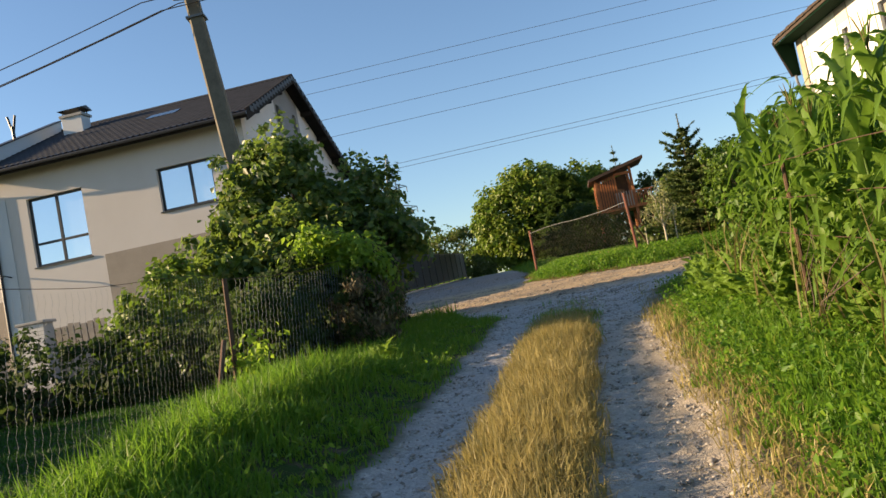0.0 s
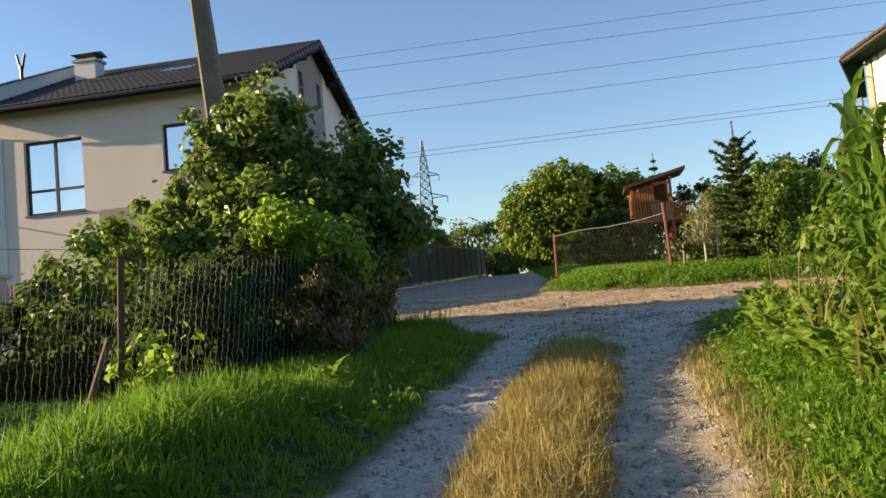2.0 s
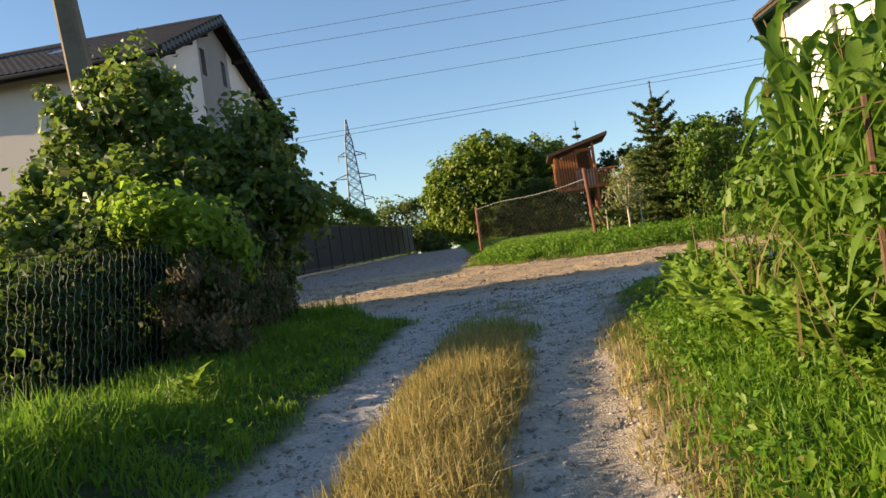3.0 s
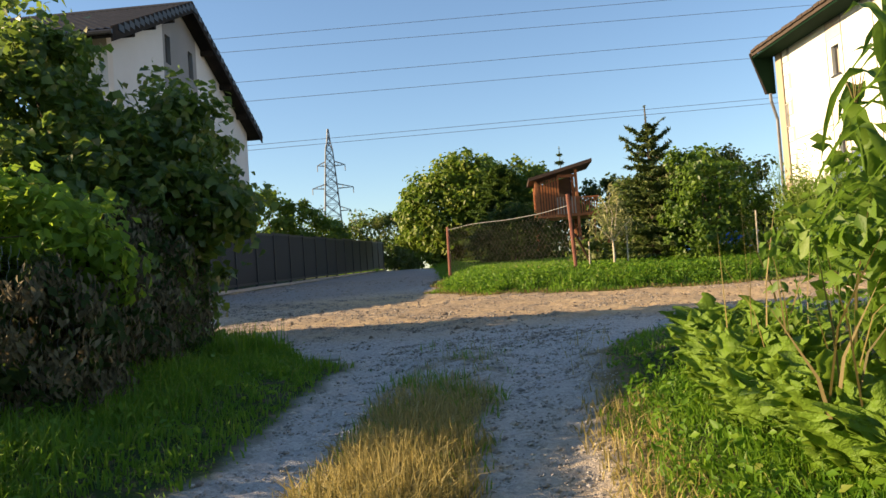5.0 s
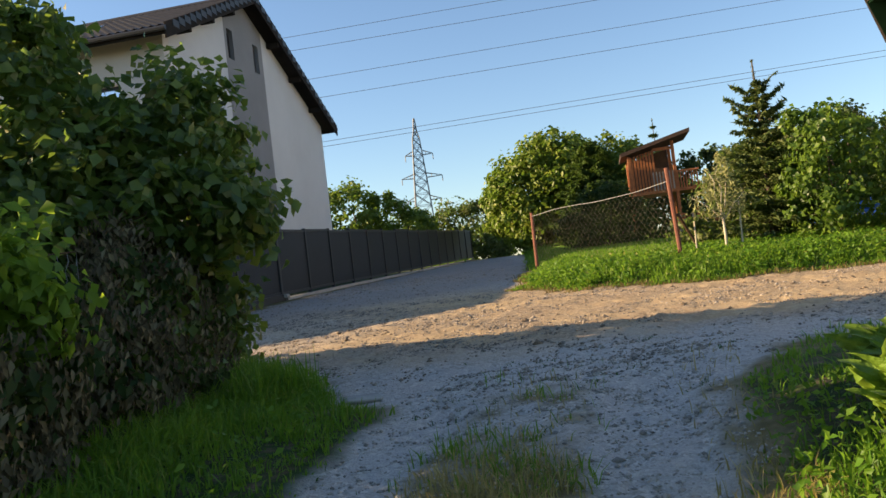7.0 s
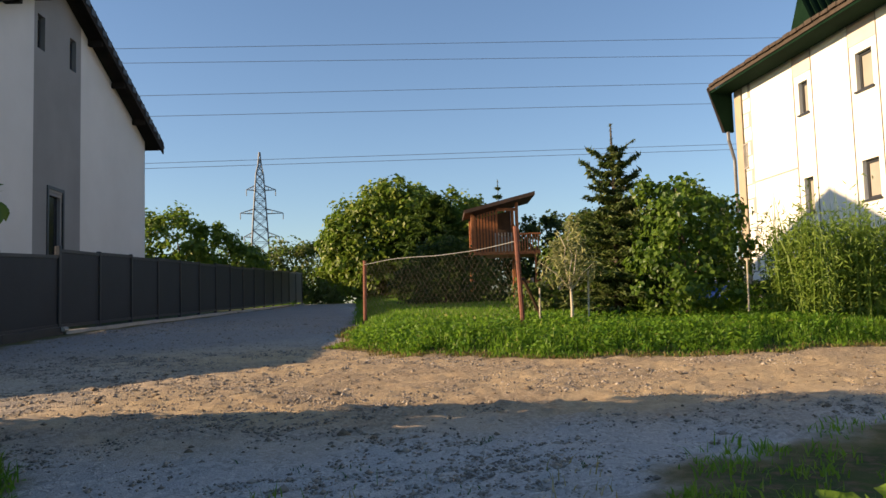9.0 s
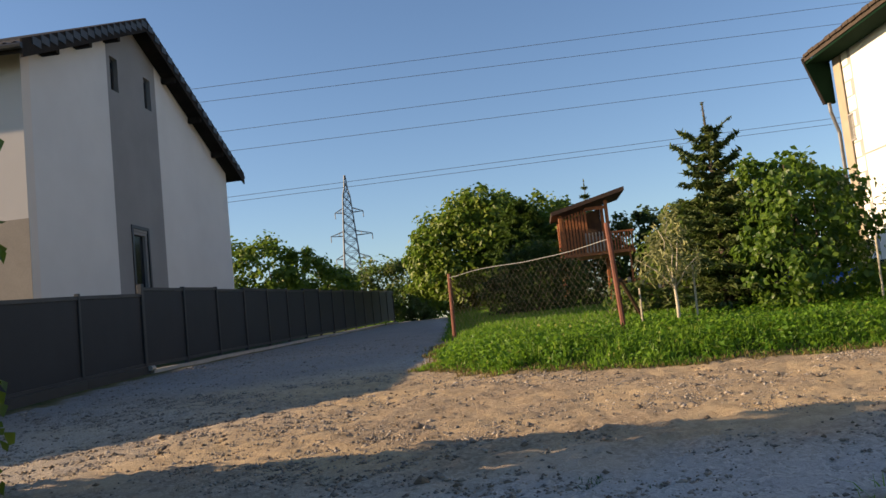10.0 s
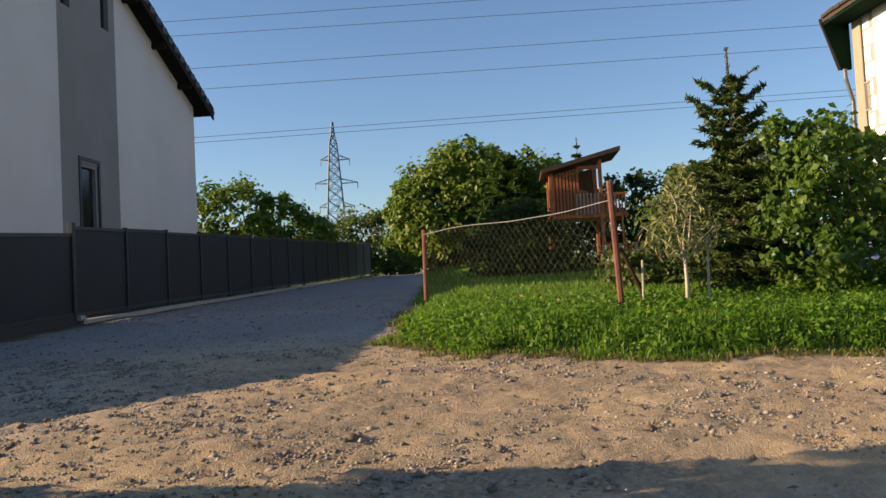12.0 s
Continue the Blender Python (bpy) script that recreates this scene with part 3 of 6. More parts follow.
part("roof_deck", soffit(-9.4, OV, -1), M_SOFFIT, house, "dark timber eaves and soffit")
part("roof_deck", soffit(-9.4, OV, 1), M_SOFFIT, house, "dark timber eaves and soffit")
part("ridge_cap", T([(-9.4, RIDGE_Y, RIDGE_Z + 0.1), (OV + 0.03, RIDGE_Y, RIDGE_Z + 0.1)], 0.11, 8), M_ROOF, house)
for sgn in (-1, 1):
    bm = bmesh.new()
    y0, z0 = (-0.66, EAVE) if sgn < 0 else (DEEP + 0.56, EAVE_N)
    prism(bm, [(y0, z0 - 0.22), (y0, z0 + 0.18), (RIDGE_Y, RIDGE_Z + 0.2), (RIDGE_Y, RIDGE_Z - 0.18)], OV + 0.002, OV + 0.05)
    part("bargeboard", bm, M_SOFFIT, house, "ribbed dark bargeboard")
    # tile ends along the verge
    bm = bmesh.new()
    for i in range(1, 18):
        f = (i + 0.5) / 18
        yy, zz = y0 + (RIDGE_Y - y0) * f, z0 + 0.06 + (RIDGE_Z - z0) * f
        box(bm, OV + 0.05, OV + 0.075, yy - 0.15, yy + 0.15, zz - 0.11, zz + 0.07)
    part("verge_tiles", bm, M_ROOF, house)
for f in (0.18, 0.45, 0.72):
    for sgn in (-1, 1):
        yy = RIDGE_Y + sgn * (RIDGE_Y + 0.2 if sgn < 0 else DEEP - RIDGE_Y) * (1 - f)
        zz = RIDGE_Z - (SLOPE if sgn < 0 else SLOPE_N) * abs(yy - RIDGE_Y) - 0.2
        part("purlin_end", B(0.002, OV - 0.02, yy - 0.07, yy + 0.07, zz - 0.08, zz + 0.09, bevel=0.01), M_SOFFIT, house)
gut = T([(-9.45, -0.68, EAVE + 0.03), (OV + 0.05, -0.68, EAVE + 0.03)], 0.065, 8)
part("gutter", gut, M_FRAME, house, "dark round gutter")
part("gutter", T([(-9.45, DEEP + 0.58, EAVE_N + 0.03), (OV + 0.05, DEEP + 0.58, EAVE_N + 0.03)], 0.065, 8), M_FRAME, house)
part("downpipe", T([(-9.3, -0.66, EAVE), (-9.3, -0.5, EAVE - 0.25), (-9.3, -0.08, EAVE - 0.6), (-9.3, -0.08, 1.3)], 0.05, 8), M_FRAME, house, "dark downpipe")
part("skylight", B(-4.6, -3.4, 2.6, 3.3, -0.02, 0.05, m=Matrix.Translation((0, 0, 0)) @ Matrix.Translation((0, 0, EAVE + SLOPE * 3.55 + 0.1)) @ Matrix.Translation((0, 2.95, 0)) @ Matrix.Rotation(math.atan(SLOPE), 4, "X") @ Matrix.Translation((0, -2.95, 0))), M_DARKGLASS, house, "flat roof window")


def chimney(parent, x, y, z0, z1):
    c = part("chimney", B(x - 0.42, x + 0.42, y - 0.3, y + 0.3, z0, z1, bevel=0.01), M_WHITE, parent, "white rendered chimney")
    part("chimney_collar", B(x - 0.48, x + 0.48, y - 0.36, y + 0.36, z1, z1 + 0.1), M_PLINTH, c)
    for dx in (-0.36, 0.36):
        for dy in (-0.24, 0.24):
            part("cap_leg", B(x + dx - 0.02, x + dx + 0.02, y + dy - 0.02, y + dy + 0.02, z1 + 0.1, z1 + 0.28), M_FRAME, c)
    part("chimney_cap", prism(bmesh.new(), [(y - 0.4, z1 + 0.28), (y + 0.4, z1 + 0.28), (y, z1 + 0.42)], x - 0.52, x + 0.52), M_FRAME, c, "dark metal chimney cap")


chimney(house, -8.1, 4.0, 9.9, 11.15)
bm = prism(bmesh.new(), [(-0.4, EAVE - 0.1), (-0.4, EAVE + 0.75), (RIDGE_Y, RIDGE_Z + 0.55), (RIDGE_Y, RIDGE_Z - 0.1)], -9.72, -9.42)
part("parapet", bm, M_WHITE, house, "white fire wall above the roof")
part("parapet_cap", prism(bmesh.new(), [(-0.45, EAVE + 0.752), (-0.45, EAVE + 0.80), (RIDGE_Y + 0.05, RIDGE_Z + 0.60), (RIDGE_Y + 0.05, RIDGE_Z + 0.552)], -9.76, -9.38), M_FRAME, house)
ant = part("antenna", T([(-9.57, 2.2, 9.8), (-9.57, 2.2, 10.8)], 0.06, 6), M_FRAME, house, "rooftop antenna mast")
for dx in (-0.16, 0.16):
    part("antenna_arm", T([(-9.57, 2.2, 10.5), (-9.57 + dx, 2.2, 11.2)], 0.045, 6), M_FRAME, ant)
bracket = part("cable_bracket", T([(-8.95, 0.0, 4.95), (-8.95, -0.42, 5.0), (-8.95, -0.5, 4.9)], 0.025, 6), M_FRAME, house, "steel cable bracket")
part("pilaster", B(-9.4, -8.75, -0.03, -0.001, 1.0, 7.6), M_WHITE, house)

# the lower neighbour in the row, and the ones beyond it
def neighbour(x1, drop):
    h = thing("house", "lower rendered row house with dark tiled roof", "house", HM, group="row of houses")
    x0, zt, fy = x1 - 9.6, EAVE - drop, 0.55
    south = lambda u, d, z: (u, fy + d, z)
    hs = [(x1 - 3.1, x1 - 1.15, 5.15, 6.87), (x1 - 8.0, x1 - 5.8, 5.0, 6.87), (x1 - 3.75, x1 - 0.75, 1.0, 3.57)]
    part("wall_south", wall_with_holes(bmesh.new(), x0, x1 - 0.33, 1.0, zt + 0.2, hs, 0.3, south), M_BEIGE, h, "beige rendered front wall")
    window(h, south, *hs[0], (0.33, 0.6))
    window(h, south, *hs[1], (0.5,))
    part("garage_recess", B(hs[2][0], hs[2][1], fy + 0.7, fy + 0.8, 1.0, 3.57), M_HUTDARK, h, "dark garage recess")
    bm = bmesh.new()
    for q in ((x0, hs[2][0], 1.0, 4.25), (hs[2][0], hs[2][1], 3.57, 4.25), (hs[2][1], x1 - 0.34, 1.0, 4.25)):
        box(bm, q[0], q[1], fy - 0.012, fy - 0.001, q[2], q[3])
    part("stone_band", bm, M_TAUPE, h, "taupe stone cladding band")
    part("wall_north", B(x0, x1 - 0.33, DEEP - 0.3, DEEP, 1.0, zt), M_WHITE, h)
    part("wall_side", B(x0, x0 + 0.3, fy + 0.31, DEEP - 0.31, 1.0, zt), M_WHITE, h)
    rz = RIDGE_Z - drop
    part("roof", tile_roof(x0, x1 - 0.33, fy - 0.6, zt + 0.1, RIDGE_Y, rz + 0.1), None, h, "dark tiled roof")
    part("roof_north", tile_roof(x0, x1 - 0.33, DEEP + 0.6, zt + 0.1, RIDGE_Y, rz + 0.1), None, h)
    part("roof_deck", prism(bmesh.new(), [(fy - 0.6, zt - 0.1), (fy - 0.6, zt + 0.08), (RIDGE_Y, rz + 0.08), (DEEP + 0.6, zt + 0.08), (DEEP + 0.6, zt - 0.1), (RIDGE_Y, rz - 0.1)], x0, x1 - 0.34), M_SOFFIT, h)
    part("gutter", T([(x0, fy - 0.68, zt + 0.03), (x1 - 0.34, fy - 0.68, zt + 0.03)], 0.06, 8), M_FRAME, h)
    chimney(h, x1 - 7.2, 4.0, zt + 1.2, rz + 0.35)
    part("parapet", prism(bmesh.new(), [(fy - 0.3, zt), (fy - 0.3, zt + 0.7), (RIDGE_Y, rz + 0.5), (RIDGE_Y, rz - 0.1)], x0 - 0.3, x0 - 0.02), M_WHITE, h)
    return h


neighbour(-9.4, 0.95)
neighbour(-19.3, 1.7)

# ---- the white house across the road ----
RM = pose(18.5, 36.2, -0.2, 0, 0, -4.0) @ Matrix.Scale(1.26, 4)     # local x into the house, y to the north; the north-west corner is the origin
rh = thing("house", "cream white rendered house with brown tiled roof and green soffit", "house", RM)
west = lambda u, d, z: (d, u, z)
LEN, RE = 13.4, 8.15
rholes = [(-3.78, -3.36, 6.45, 7.28), (-6.35, -5.75, 6.4, 7.28), (-3.78, -3.36, 3.9, 4.8), (-6.35, -5.75, 3.9, 4.8), (-9.6, -8.8, 6.4, 7.28), (-9.6, -8.8, 3.9, 4.8)]
part("wall_west", wall_with_holes(bmesh.new(), -LEN, -0.4, 1.2, RE + 0.3, rholes, 0.35, west), M_HOUSEWHITE, rh, "sunlit cream white wall")
part("wall_north", B(0.41, 9.0, -0.75, -0.4, 1.2, RE + 0.3), M_HOUSEWHITE, rh)
part("wall_south", B(0.36, 9.0, -LEN, -LEN + 0.35, 1.2, RE + 0.3), M_HOUSEWHITE, rh)
part("wall_east", B(8.65, 9.0, -LEN + 0.36, -0.76, 1.2, RE + 0.3), M_HOUSEWHITE, rh)
for hz in rholes:
    window(rh, west, *hz, glass=M_BLIND, sill=True, name="window", depth=0.1)
    part("window_surround", box(B(-0.02, -0.002, hz[0] - 0.22, hz[0] - 0.20, 2.0, RE), -0.02, -0.002, hz[1] + 0.20, hz[1] + 0.22, 2.0, RE), M_GROOVE, rh)
    if hz[2] > 5:
        part("panel", B(-0.015, -0.003, hz[0] - 0.2, hz[1] + 0.2, hz[3] + 0.2, hz[3] + 0.2 + 0.75), M_BLUSH, rh, "pale beige wall panel")
part("pillar", B(-0.05, 0.4, -0.36, 0.04, 1.2, RE, bevel=0.015), M_CREAM, rh, "beige corner pillar")
part("quoin_backing", B(-0.004, -0.001, -0.87, -0.42, 1.7, 8.1), M_GROOVE, rh)
for i in range(15):
    w = 0.42 if i % 2 else 0.3
    part("quoin", B(-0.018, -0.002, -0.42 - w, -0.42, 1.75 + i * 0.42, 2.13 + i * 0.42, bevel=0.006), M_HOUSEWHITE, rh)
part("string_course", B(-0.02, -0.002, -3.1, -0.85, 5.1, 5.14), M_GROOVE, rh)
part("plinth", B(-0.06, -0.004, -LEN, -0.42, 1.2, 2.3), M_GREENSOFFIT, rh, "dark green painted plinth")
bm = prism(bmesh.new(), [(-0.76, RE - 0.10), (-0.76, RE + 0.05), (4.5, RE + 2.9), (9.75, RE + 0.14), (9.75, RE - 0.02), (4.5, RE + 2.7)], -LEN - 0.6, 0.28, axis="y")
part("roof", bm, M_OLDTILE, rh, "brown lichen-covered tiled roof")
part("soffit", B(-0.73, -0.07, -LEN - 0.5, 0.2, RE - 0.17, RE - 0.11), M_GREENSOFFIT, rh, "green sheet soffit")
bm = bmesh.new()
for i in range(43):
    y = -LEN - 0.5 + i * 0.325
    box(bm, -0.82, -0.55, y, y + 0.30, RE + 0.0 + 0.01 * (i % 2), RE + 0.08 + 0.012 * ((i * 7) % 3), m=None)
part("eave_tiles", bm, M_OLDTILE, rh)
part("eave_end", prism(bmesh.new(), [(-0.77, RE - 0.14), (-0.70, RE - 0.02), (-0.06, RE + 0.02), (-0.06, RE - 1.35), (-0.34, RE - 1.35)], 0.12, 0.22, axis="y"), M_GREENSOFFIT, rh, "dark green eave panel")
part("eave_edge", T([(-0.78, 0.17, RE + 0.0), (-0.35, 0.17, RE - 1.35)], 0.05, 6), M_SOFFIT, rh)
part("downpipe", T([(-0.26, 0.1, RE - 1.35), (-0.25, 0.1, RE - 1.6), (-0.1, 0.1, RE - 2.2), (-0.1, 0.1, 1.3)], 0.05, 8), M_ZINC, rh, "zinc downpipe")
rail = part("balcony_rail", box(B(-0.06, -0.03, -0.62, -0.38, 6.28, 6.31), -0.06, -0.03, -0.62, -0.38, 5.58, 5.61), M_PLINTH, rh)
for i in range(5):
    part("bar", B(-0.055, -0.035, -0.61 + i * 0.055, -0.60 + i * 0.055, 5.61, 6.28), M_PLINTH, rail)
dormer = part("dormer", prism(bmesh.new(), [(-2.55, RE + 0.2), (-2.55, RE + 0.95), (-1.85, RE + 2.2), (-1.15, RE + 0.95), (-1.15, RE + 0.2)], 1.1, 3.6), M_GREENSOFFIT, rh, "green sheet metal dormer")
for i in range(11):
    bm = prism(bmesh.new(), [(-2.62, RE + 0.83), (-2.62, RE + 0.89), (-1.85, RE + 2.28), (-1.85, RE + 2.22)], 1.04 + i * 0.24, 1.13 + i * 0.24)
    part("rib", bm, M_GREENSOFFIT, dormer)

# ---- graphite sliding gate and fence along the road ----
FDIR = Vector((0.187, 1.0, 0)).normalized()
F0 = Vector((-2.50, 25.2, 0))
def fence_pt(s):
    p = F0 + FDIR * s
    return p.x, p.y, land1(p.x, p.y)


def fence_m(s, dz=0.0, ref=None):
    x, y, z = fence_pt(s)
    return Matrix.Translation((x, y, z + dz)) @ Matrix.Rotation(-math.atan(0.187), 4, "Z")


def sheet_panel(parent, s, length, z0, z1, rise):
    """A framed sheet panel from s northwards, climbing with the ground."""
    m = fence_m(s)
    bm = bmesh.new()
    sh = Matrix.Identity(4); sh[2][1] = rise
    box(bm, -0.008, 0.008, 0.03, length - 0.03, z0, z1)
    bmesh.ops.transform(bm, matrix=sh, verts=bm.verts[:])
    p = part("panel", bm, M_PANEL, parent, m=m)
    for q in ((0.0, length, z1 - 0.04, z1 + 0.02), (0.0, length, z0 - 0.02, z0 + 0.04)):
        bm = B(-0.03, 0.03, q[0], q[1], q[2], q[3])
        bmesh.ops.transform(bm, matrix=sh, verts=bm.verts[:])
        part("rail", bm, M_FRAME, p)
    return p


gate = thing("sliding_gate", "graphite sheet metal sliding gate, closed", "gate")
FH = 1.62
# the third panel is out of view, added to carry the shadow further south
for i in range(3):
    s = -2.15 * (i + 1)
    r = (fence_pt(s + 2.15)[2] - fence_pt(s)[2]) / 2.15
    sheet_panel(gate, s, 2.15, 0.16, FH - 0.12, r)
    part("gate_post", B(-0.04, 0.04, -0.03, 0.03, -0.05, FH - 0.06, bevel=0.008), M_FRAME, gate, m=fence_m(s))
    bm = B(0.03, 0.11, 0.0, 2.14, -0.02, 0.15)
    sh = Matrix.Identity(4); sh[2][1] = r
    bmesh.ops.transform(bm, matrix=sh, verts=bm.verts[:])
    part("track_beam", bm, M_FRAME, gate, "black gate track beam", m=fence_m(s))
# unseen wedge, added to give the gate's shadow its slanting edge
part("shadow_wedge", prism(bmesh.new(), [(-3.9, 0.0), (-0.02, 0.18), (-0.02, 1.48), (-3.9, 0.1)], -0.008, 0.008), M_PANEL, gate, "unseen sloping sheet added to shape the gate's shadow", m=fence_m(-6.45))
part("gate_post", B(-0.05, 0.05, -0.05, 0.05, -0.05, FH + 0.08, bevel=0.01), M_FRAME, gate, m=fence_m(0))
part("roller", T([(0.14, -0.1, 0.1), (0.14, 0.06, 0.1)], 0.05, 8), M_PLINTH, gate, "pale roller block", m=fence_m(0))
part("hasp", B(0.03, 0.06, 0.9, 1.0, 0.85, 1.15, bevel=0.01), M_ZINC, gate, m=fence_m(-6.4))
pf = thing("panel_fence", "graphite sheet metal fence on a concrete plinth along the road", "fence")
s = 0.06
k = 0
while s < 25.0:
    ln = 1.78
    r = (fence_pt(s + ln)[2] - fence_pt(s)[2]) / ln
    sheet_panel(pf, s, ln, 0.15, FH + 0.02 * math.sin(k * 2.3), r)
    part("fence_post", B(-0.045, 0.045, -0.03, 0.03, -0.05, FH + 0.05, bevel=0.008), M_FRAME, pf, m=fence_m(s + ln))
    bm = B(0.0, 0.14, 0.0, ln, -0.12, 0.07)
    sh = Matrix.Identity(4); sh[2][1] = r
    bmesh.ops.transform(bm, matrix=sh, verts=bm.verts[:])
    part("plinth", bm, M_PLINTH, pf, "pale concrete plinth", m=fence_m(s))
    s += ln; k += 1
# ---- plants: shapes ----
def unit(v):
    return v / np.maximum(np.linalg.norm(v, axis=-1, keepdims=True), 1e-9)


def leaf_mesh(name, P, N, size, mat, long=1.0, wide=0.6, fold=0.25, hang=0.0, seed=1):
    """Folded leaves at places P facing N: four corners and two triangles each."""
    g = np.random.default_rng(seed)
    n = len(P)
    r = unit(g.standard_normal((n, 3)))
    d = unit(np.cross(N, r))
    d[:, 2] -= hang
    d = unit(d)
    side = unit(np.cross(N, d))
    N2 = np.cross(d, side)
    size = (np.asarray(size) * np.ones(n))[:, None]
    base, tip = P - d * size * long * 0.45, P + d * size * long * 0.55 - N2 * size * fold * 0.5
    mid = P + N2 * size * fold * 0.3 - d * size * 0.05
    l, r2 = mid + side * size * wide * 0.5, mid - side * size * wide * 0.5
    V = np.stack([base, l, tip, r2], 1).reshape(-1, 3)
    i = np.arange(n) * 4
    F = np.stack([np.c_[i, i + 1, i + 2], np.c_[i, i + 2, i + 3]], 1).reshape(-1, 3)
    return mesh_np(name, V, F, mat)


def cloud(blobs, n, seed, shell=(0.72, 1.08), lump=0.25):
    """Places and outward ways over the outside of several ellipsoids (x, y, z, rx, ry, rz)."""
    g = np.random.default_rng(seed)
    b = np.array(blobs, float)
    area = b[:, 3] * b[:, 4] + b[:, 4] * b[:, 5] + b[:, 3] * b[:, 5]
    P, N = [], []
    got = 0
    while got < n:
        m = (n - got) * 2 + 50
        k = g.choice(len(b), m, p=area / area.sum())
        u = unit(g.standard_normal((m, 3)))
        c, r = b[k, :3], b[k, 3:]
        bumpy = 1 + lump * wob(u[:, 0] * 3 + c[:, 0], u[:, 1] * 3 + u[:, 2] * 4 + c[:, 1], 1.9, 1.0)
        p = c + u * r * (g.uniform(*shell, m) * bumpy)[:, None]
        q = ((p[:, None, :] - b[None, :, :3]) / b[None, :, 3:])
        inner = (np.einsum("ijk,ijk->ij", q, q) < 0.50).any(1)
        ok = ~inner
        P.append(p[ok]); N.append(unit(u / r)[ok])
        got += ok.sum()
    return np.vstack(P)[:n], np.vstack(N)[:n]


def clumpy(blobs, n, seed, k, r, shell, lump):
    """Leaves gathered in tufts over the outside, with a thinner layer of single leaves within."""
    g = np.random.default_rng(seed + 500)
    C, NC = cloud(blobs, k, seed, (0.82, shell[1]), lump)
    m = int(n * 0.78)
    i = g.integers(0, k, m)
    u = unit(g.standard_normal((m, 3)) * (1, 1, 0.8))
    rad = (r * np.exp(g.normal(0, 0.35, k)))[i] * g.uniform(0.35, 1.1, m)
    P, N = C[i] + u * rad[:, None], unit(0.7 * u + 0.6 * NC[i])
    P2, N2 = cloud(blobs, n - m, seed + 1, (0.6, 0.9), lump)
    return np.vstack([P, P2]), np.vstack([N, N2])


def facing(N, seed, loose=0.7, up=0.3):
    g = np.random.default_rng(seed)
    v = N + loose * g.standard_normal(N.shape)
    v[:, 2] += up
    return unit(v)


def branchy(base, tips, r0, r1, seed, kink=0.12):
    """A trunk and limbs from base to each tip."""
    g = random.Random(seed)
    bm = bmesh.new()
    base = Vector(base)
    for k, tip in enumerate(tips):
        tip = Vector(tip)
        pts = [base + (tip - base) * f + Vector((g.uniform(-1, 1), g.uniform(-1, 1), 0)) * kink * math.sin(math.pi * f) * (tip - base).length * 0.5 + Vector((0, 0, 0.25 * (tip - base).length * (f - f * f))) for f in (0, 0.25, 0.5, 0.75, 1)]
        tube(bm, pts, [r0 * (1 if k == 0 else 0.7), r0 * 0.75, r0 * 0.5, r1 * 1.5, r1], 7)
    return bm


def tree(name, label, category, base, blobs, n, leaf, size, bark=None, seed=1, long=1.0, wide=0.6, r0=0.15, hang=0.2, loose=0.7, group="", shell=(0.72, 1.08), lump=0.25, stems=6, clump=110, spread=1.9):
    x, y = base
    z = land1(x, y)
    t = thing(name, label, category, pose(x, y, z), group)
    blobs = [(bx - x, by - y, bz - z, rx, ry, rz) for bx, by, bz, rx, ry, rz in blobs]
    tips = [(b[0], b[1], b[2] + b[5] * 0.3) for b in blobs[:stems]]
    part("trunk", branchy((0, 0, -0.1), tips, r0, r0 * 0.15, seed), bark or M_BARK, t, smooth=True)
    P, N = clumpy(blobs, n, seed, max(12, n // clump), size * spread, shell, lump)
    me = leaf_mesh("crown", P, facing(N, seed, loose), np.random.default_rng(seed).uniform(0.6, 1.3, n) * size, leaf, long, wide, hang=hang, seed=seed)
    part("crown", me, None, t)
    return t


def blades(name, P, height, mat, width=0.008, lean=0.35, seed=1, bend=0.5):
    """Grass blades at places P: five corners and three triangles each."""
    g = np.random.default_rng(seed)
    n = len(P)
    th, ph = g.uniform(0, 2 * math.pi, n), g.uniform(0, 2 * math.pi, n)
    s = np.c_[np.cos(th), np.sin(th), np.zeros(n)] * (width * g.uniform(0.6, 1.4, n))[:, None]
    d = np.c_[np.cos(ph), np.sin(ph), np.zeros(n)]
    h = (np.asarray(height) * np.ones(n) * g.uniform(0.5, 1.25, n))[:, None]
    ln = np.abs(g.normal(0, lean, n))[:, None]
    mid = P + np.c_[np.zeros((n, 2)), np.ones(n)] * h * 0.55 + d * h * ln * 0.4
    tip = P + np.c_[np.zeros((n, 2)), np.ones(n)] * h * (1 - 0.35 * np.minimum(ln, 1.2) * bend) + d * h * ln * (1 + bend * 0.4)
    V = np.stack([P - s, P + s, mid - s * 0.75, mid + s * 0.75, tip], 1).reshape(-1, 3)
    i = np.arange(n) * 5
    F = np.stack([np.c_[i, i + 1, i + 3], np.c_[i, i + 3, i + 2], np.c_[i + 2, i + 3, i + 4]], 1).reshape(-1, 3)
    return mesh_np(name, V, F, mat)


def scatter(x0, x1, y0, y1, density, keep, seed):
    """Random places on the ground in a rectangle; keep(x, y, dice) picks."""
    g = np.random.default_rng(seed)
    n = int((x1 - x0) * (y1 - y0) * density)
    x, y = g.uniform(x0, x1, n), g.uniform(y0, y1, n)
    ok = keep(x, y, g.uniform(0, 1, n))
    x, y = x[ok], y[ok]
    return np.c_[x, y, land(x, y) - 0.01]


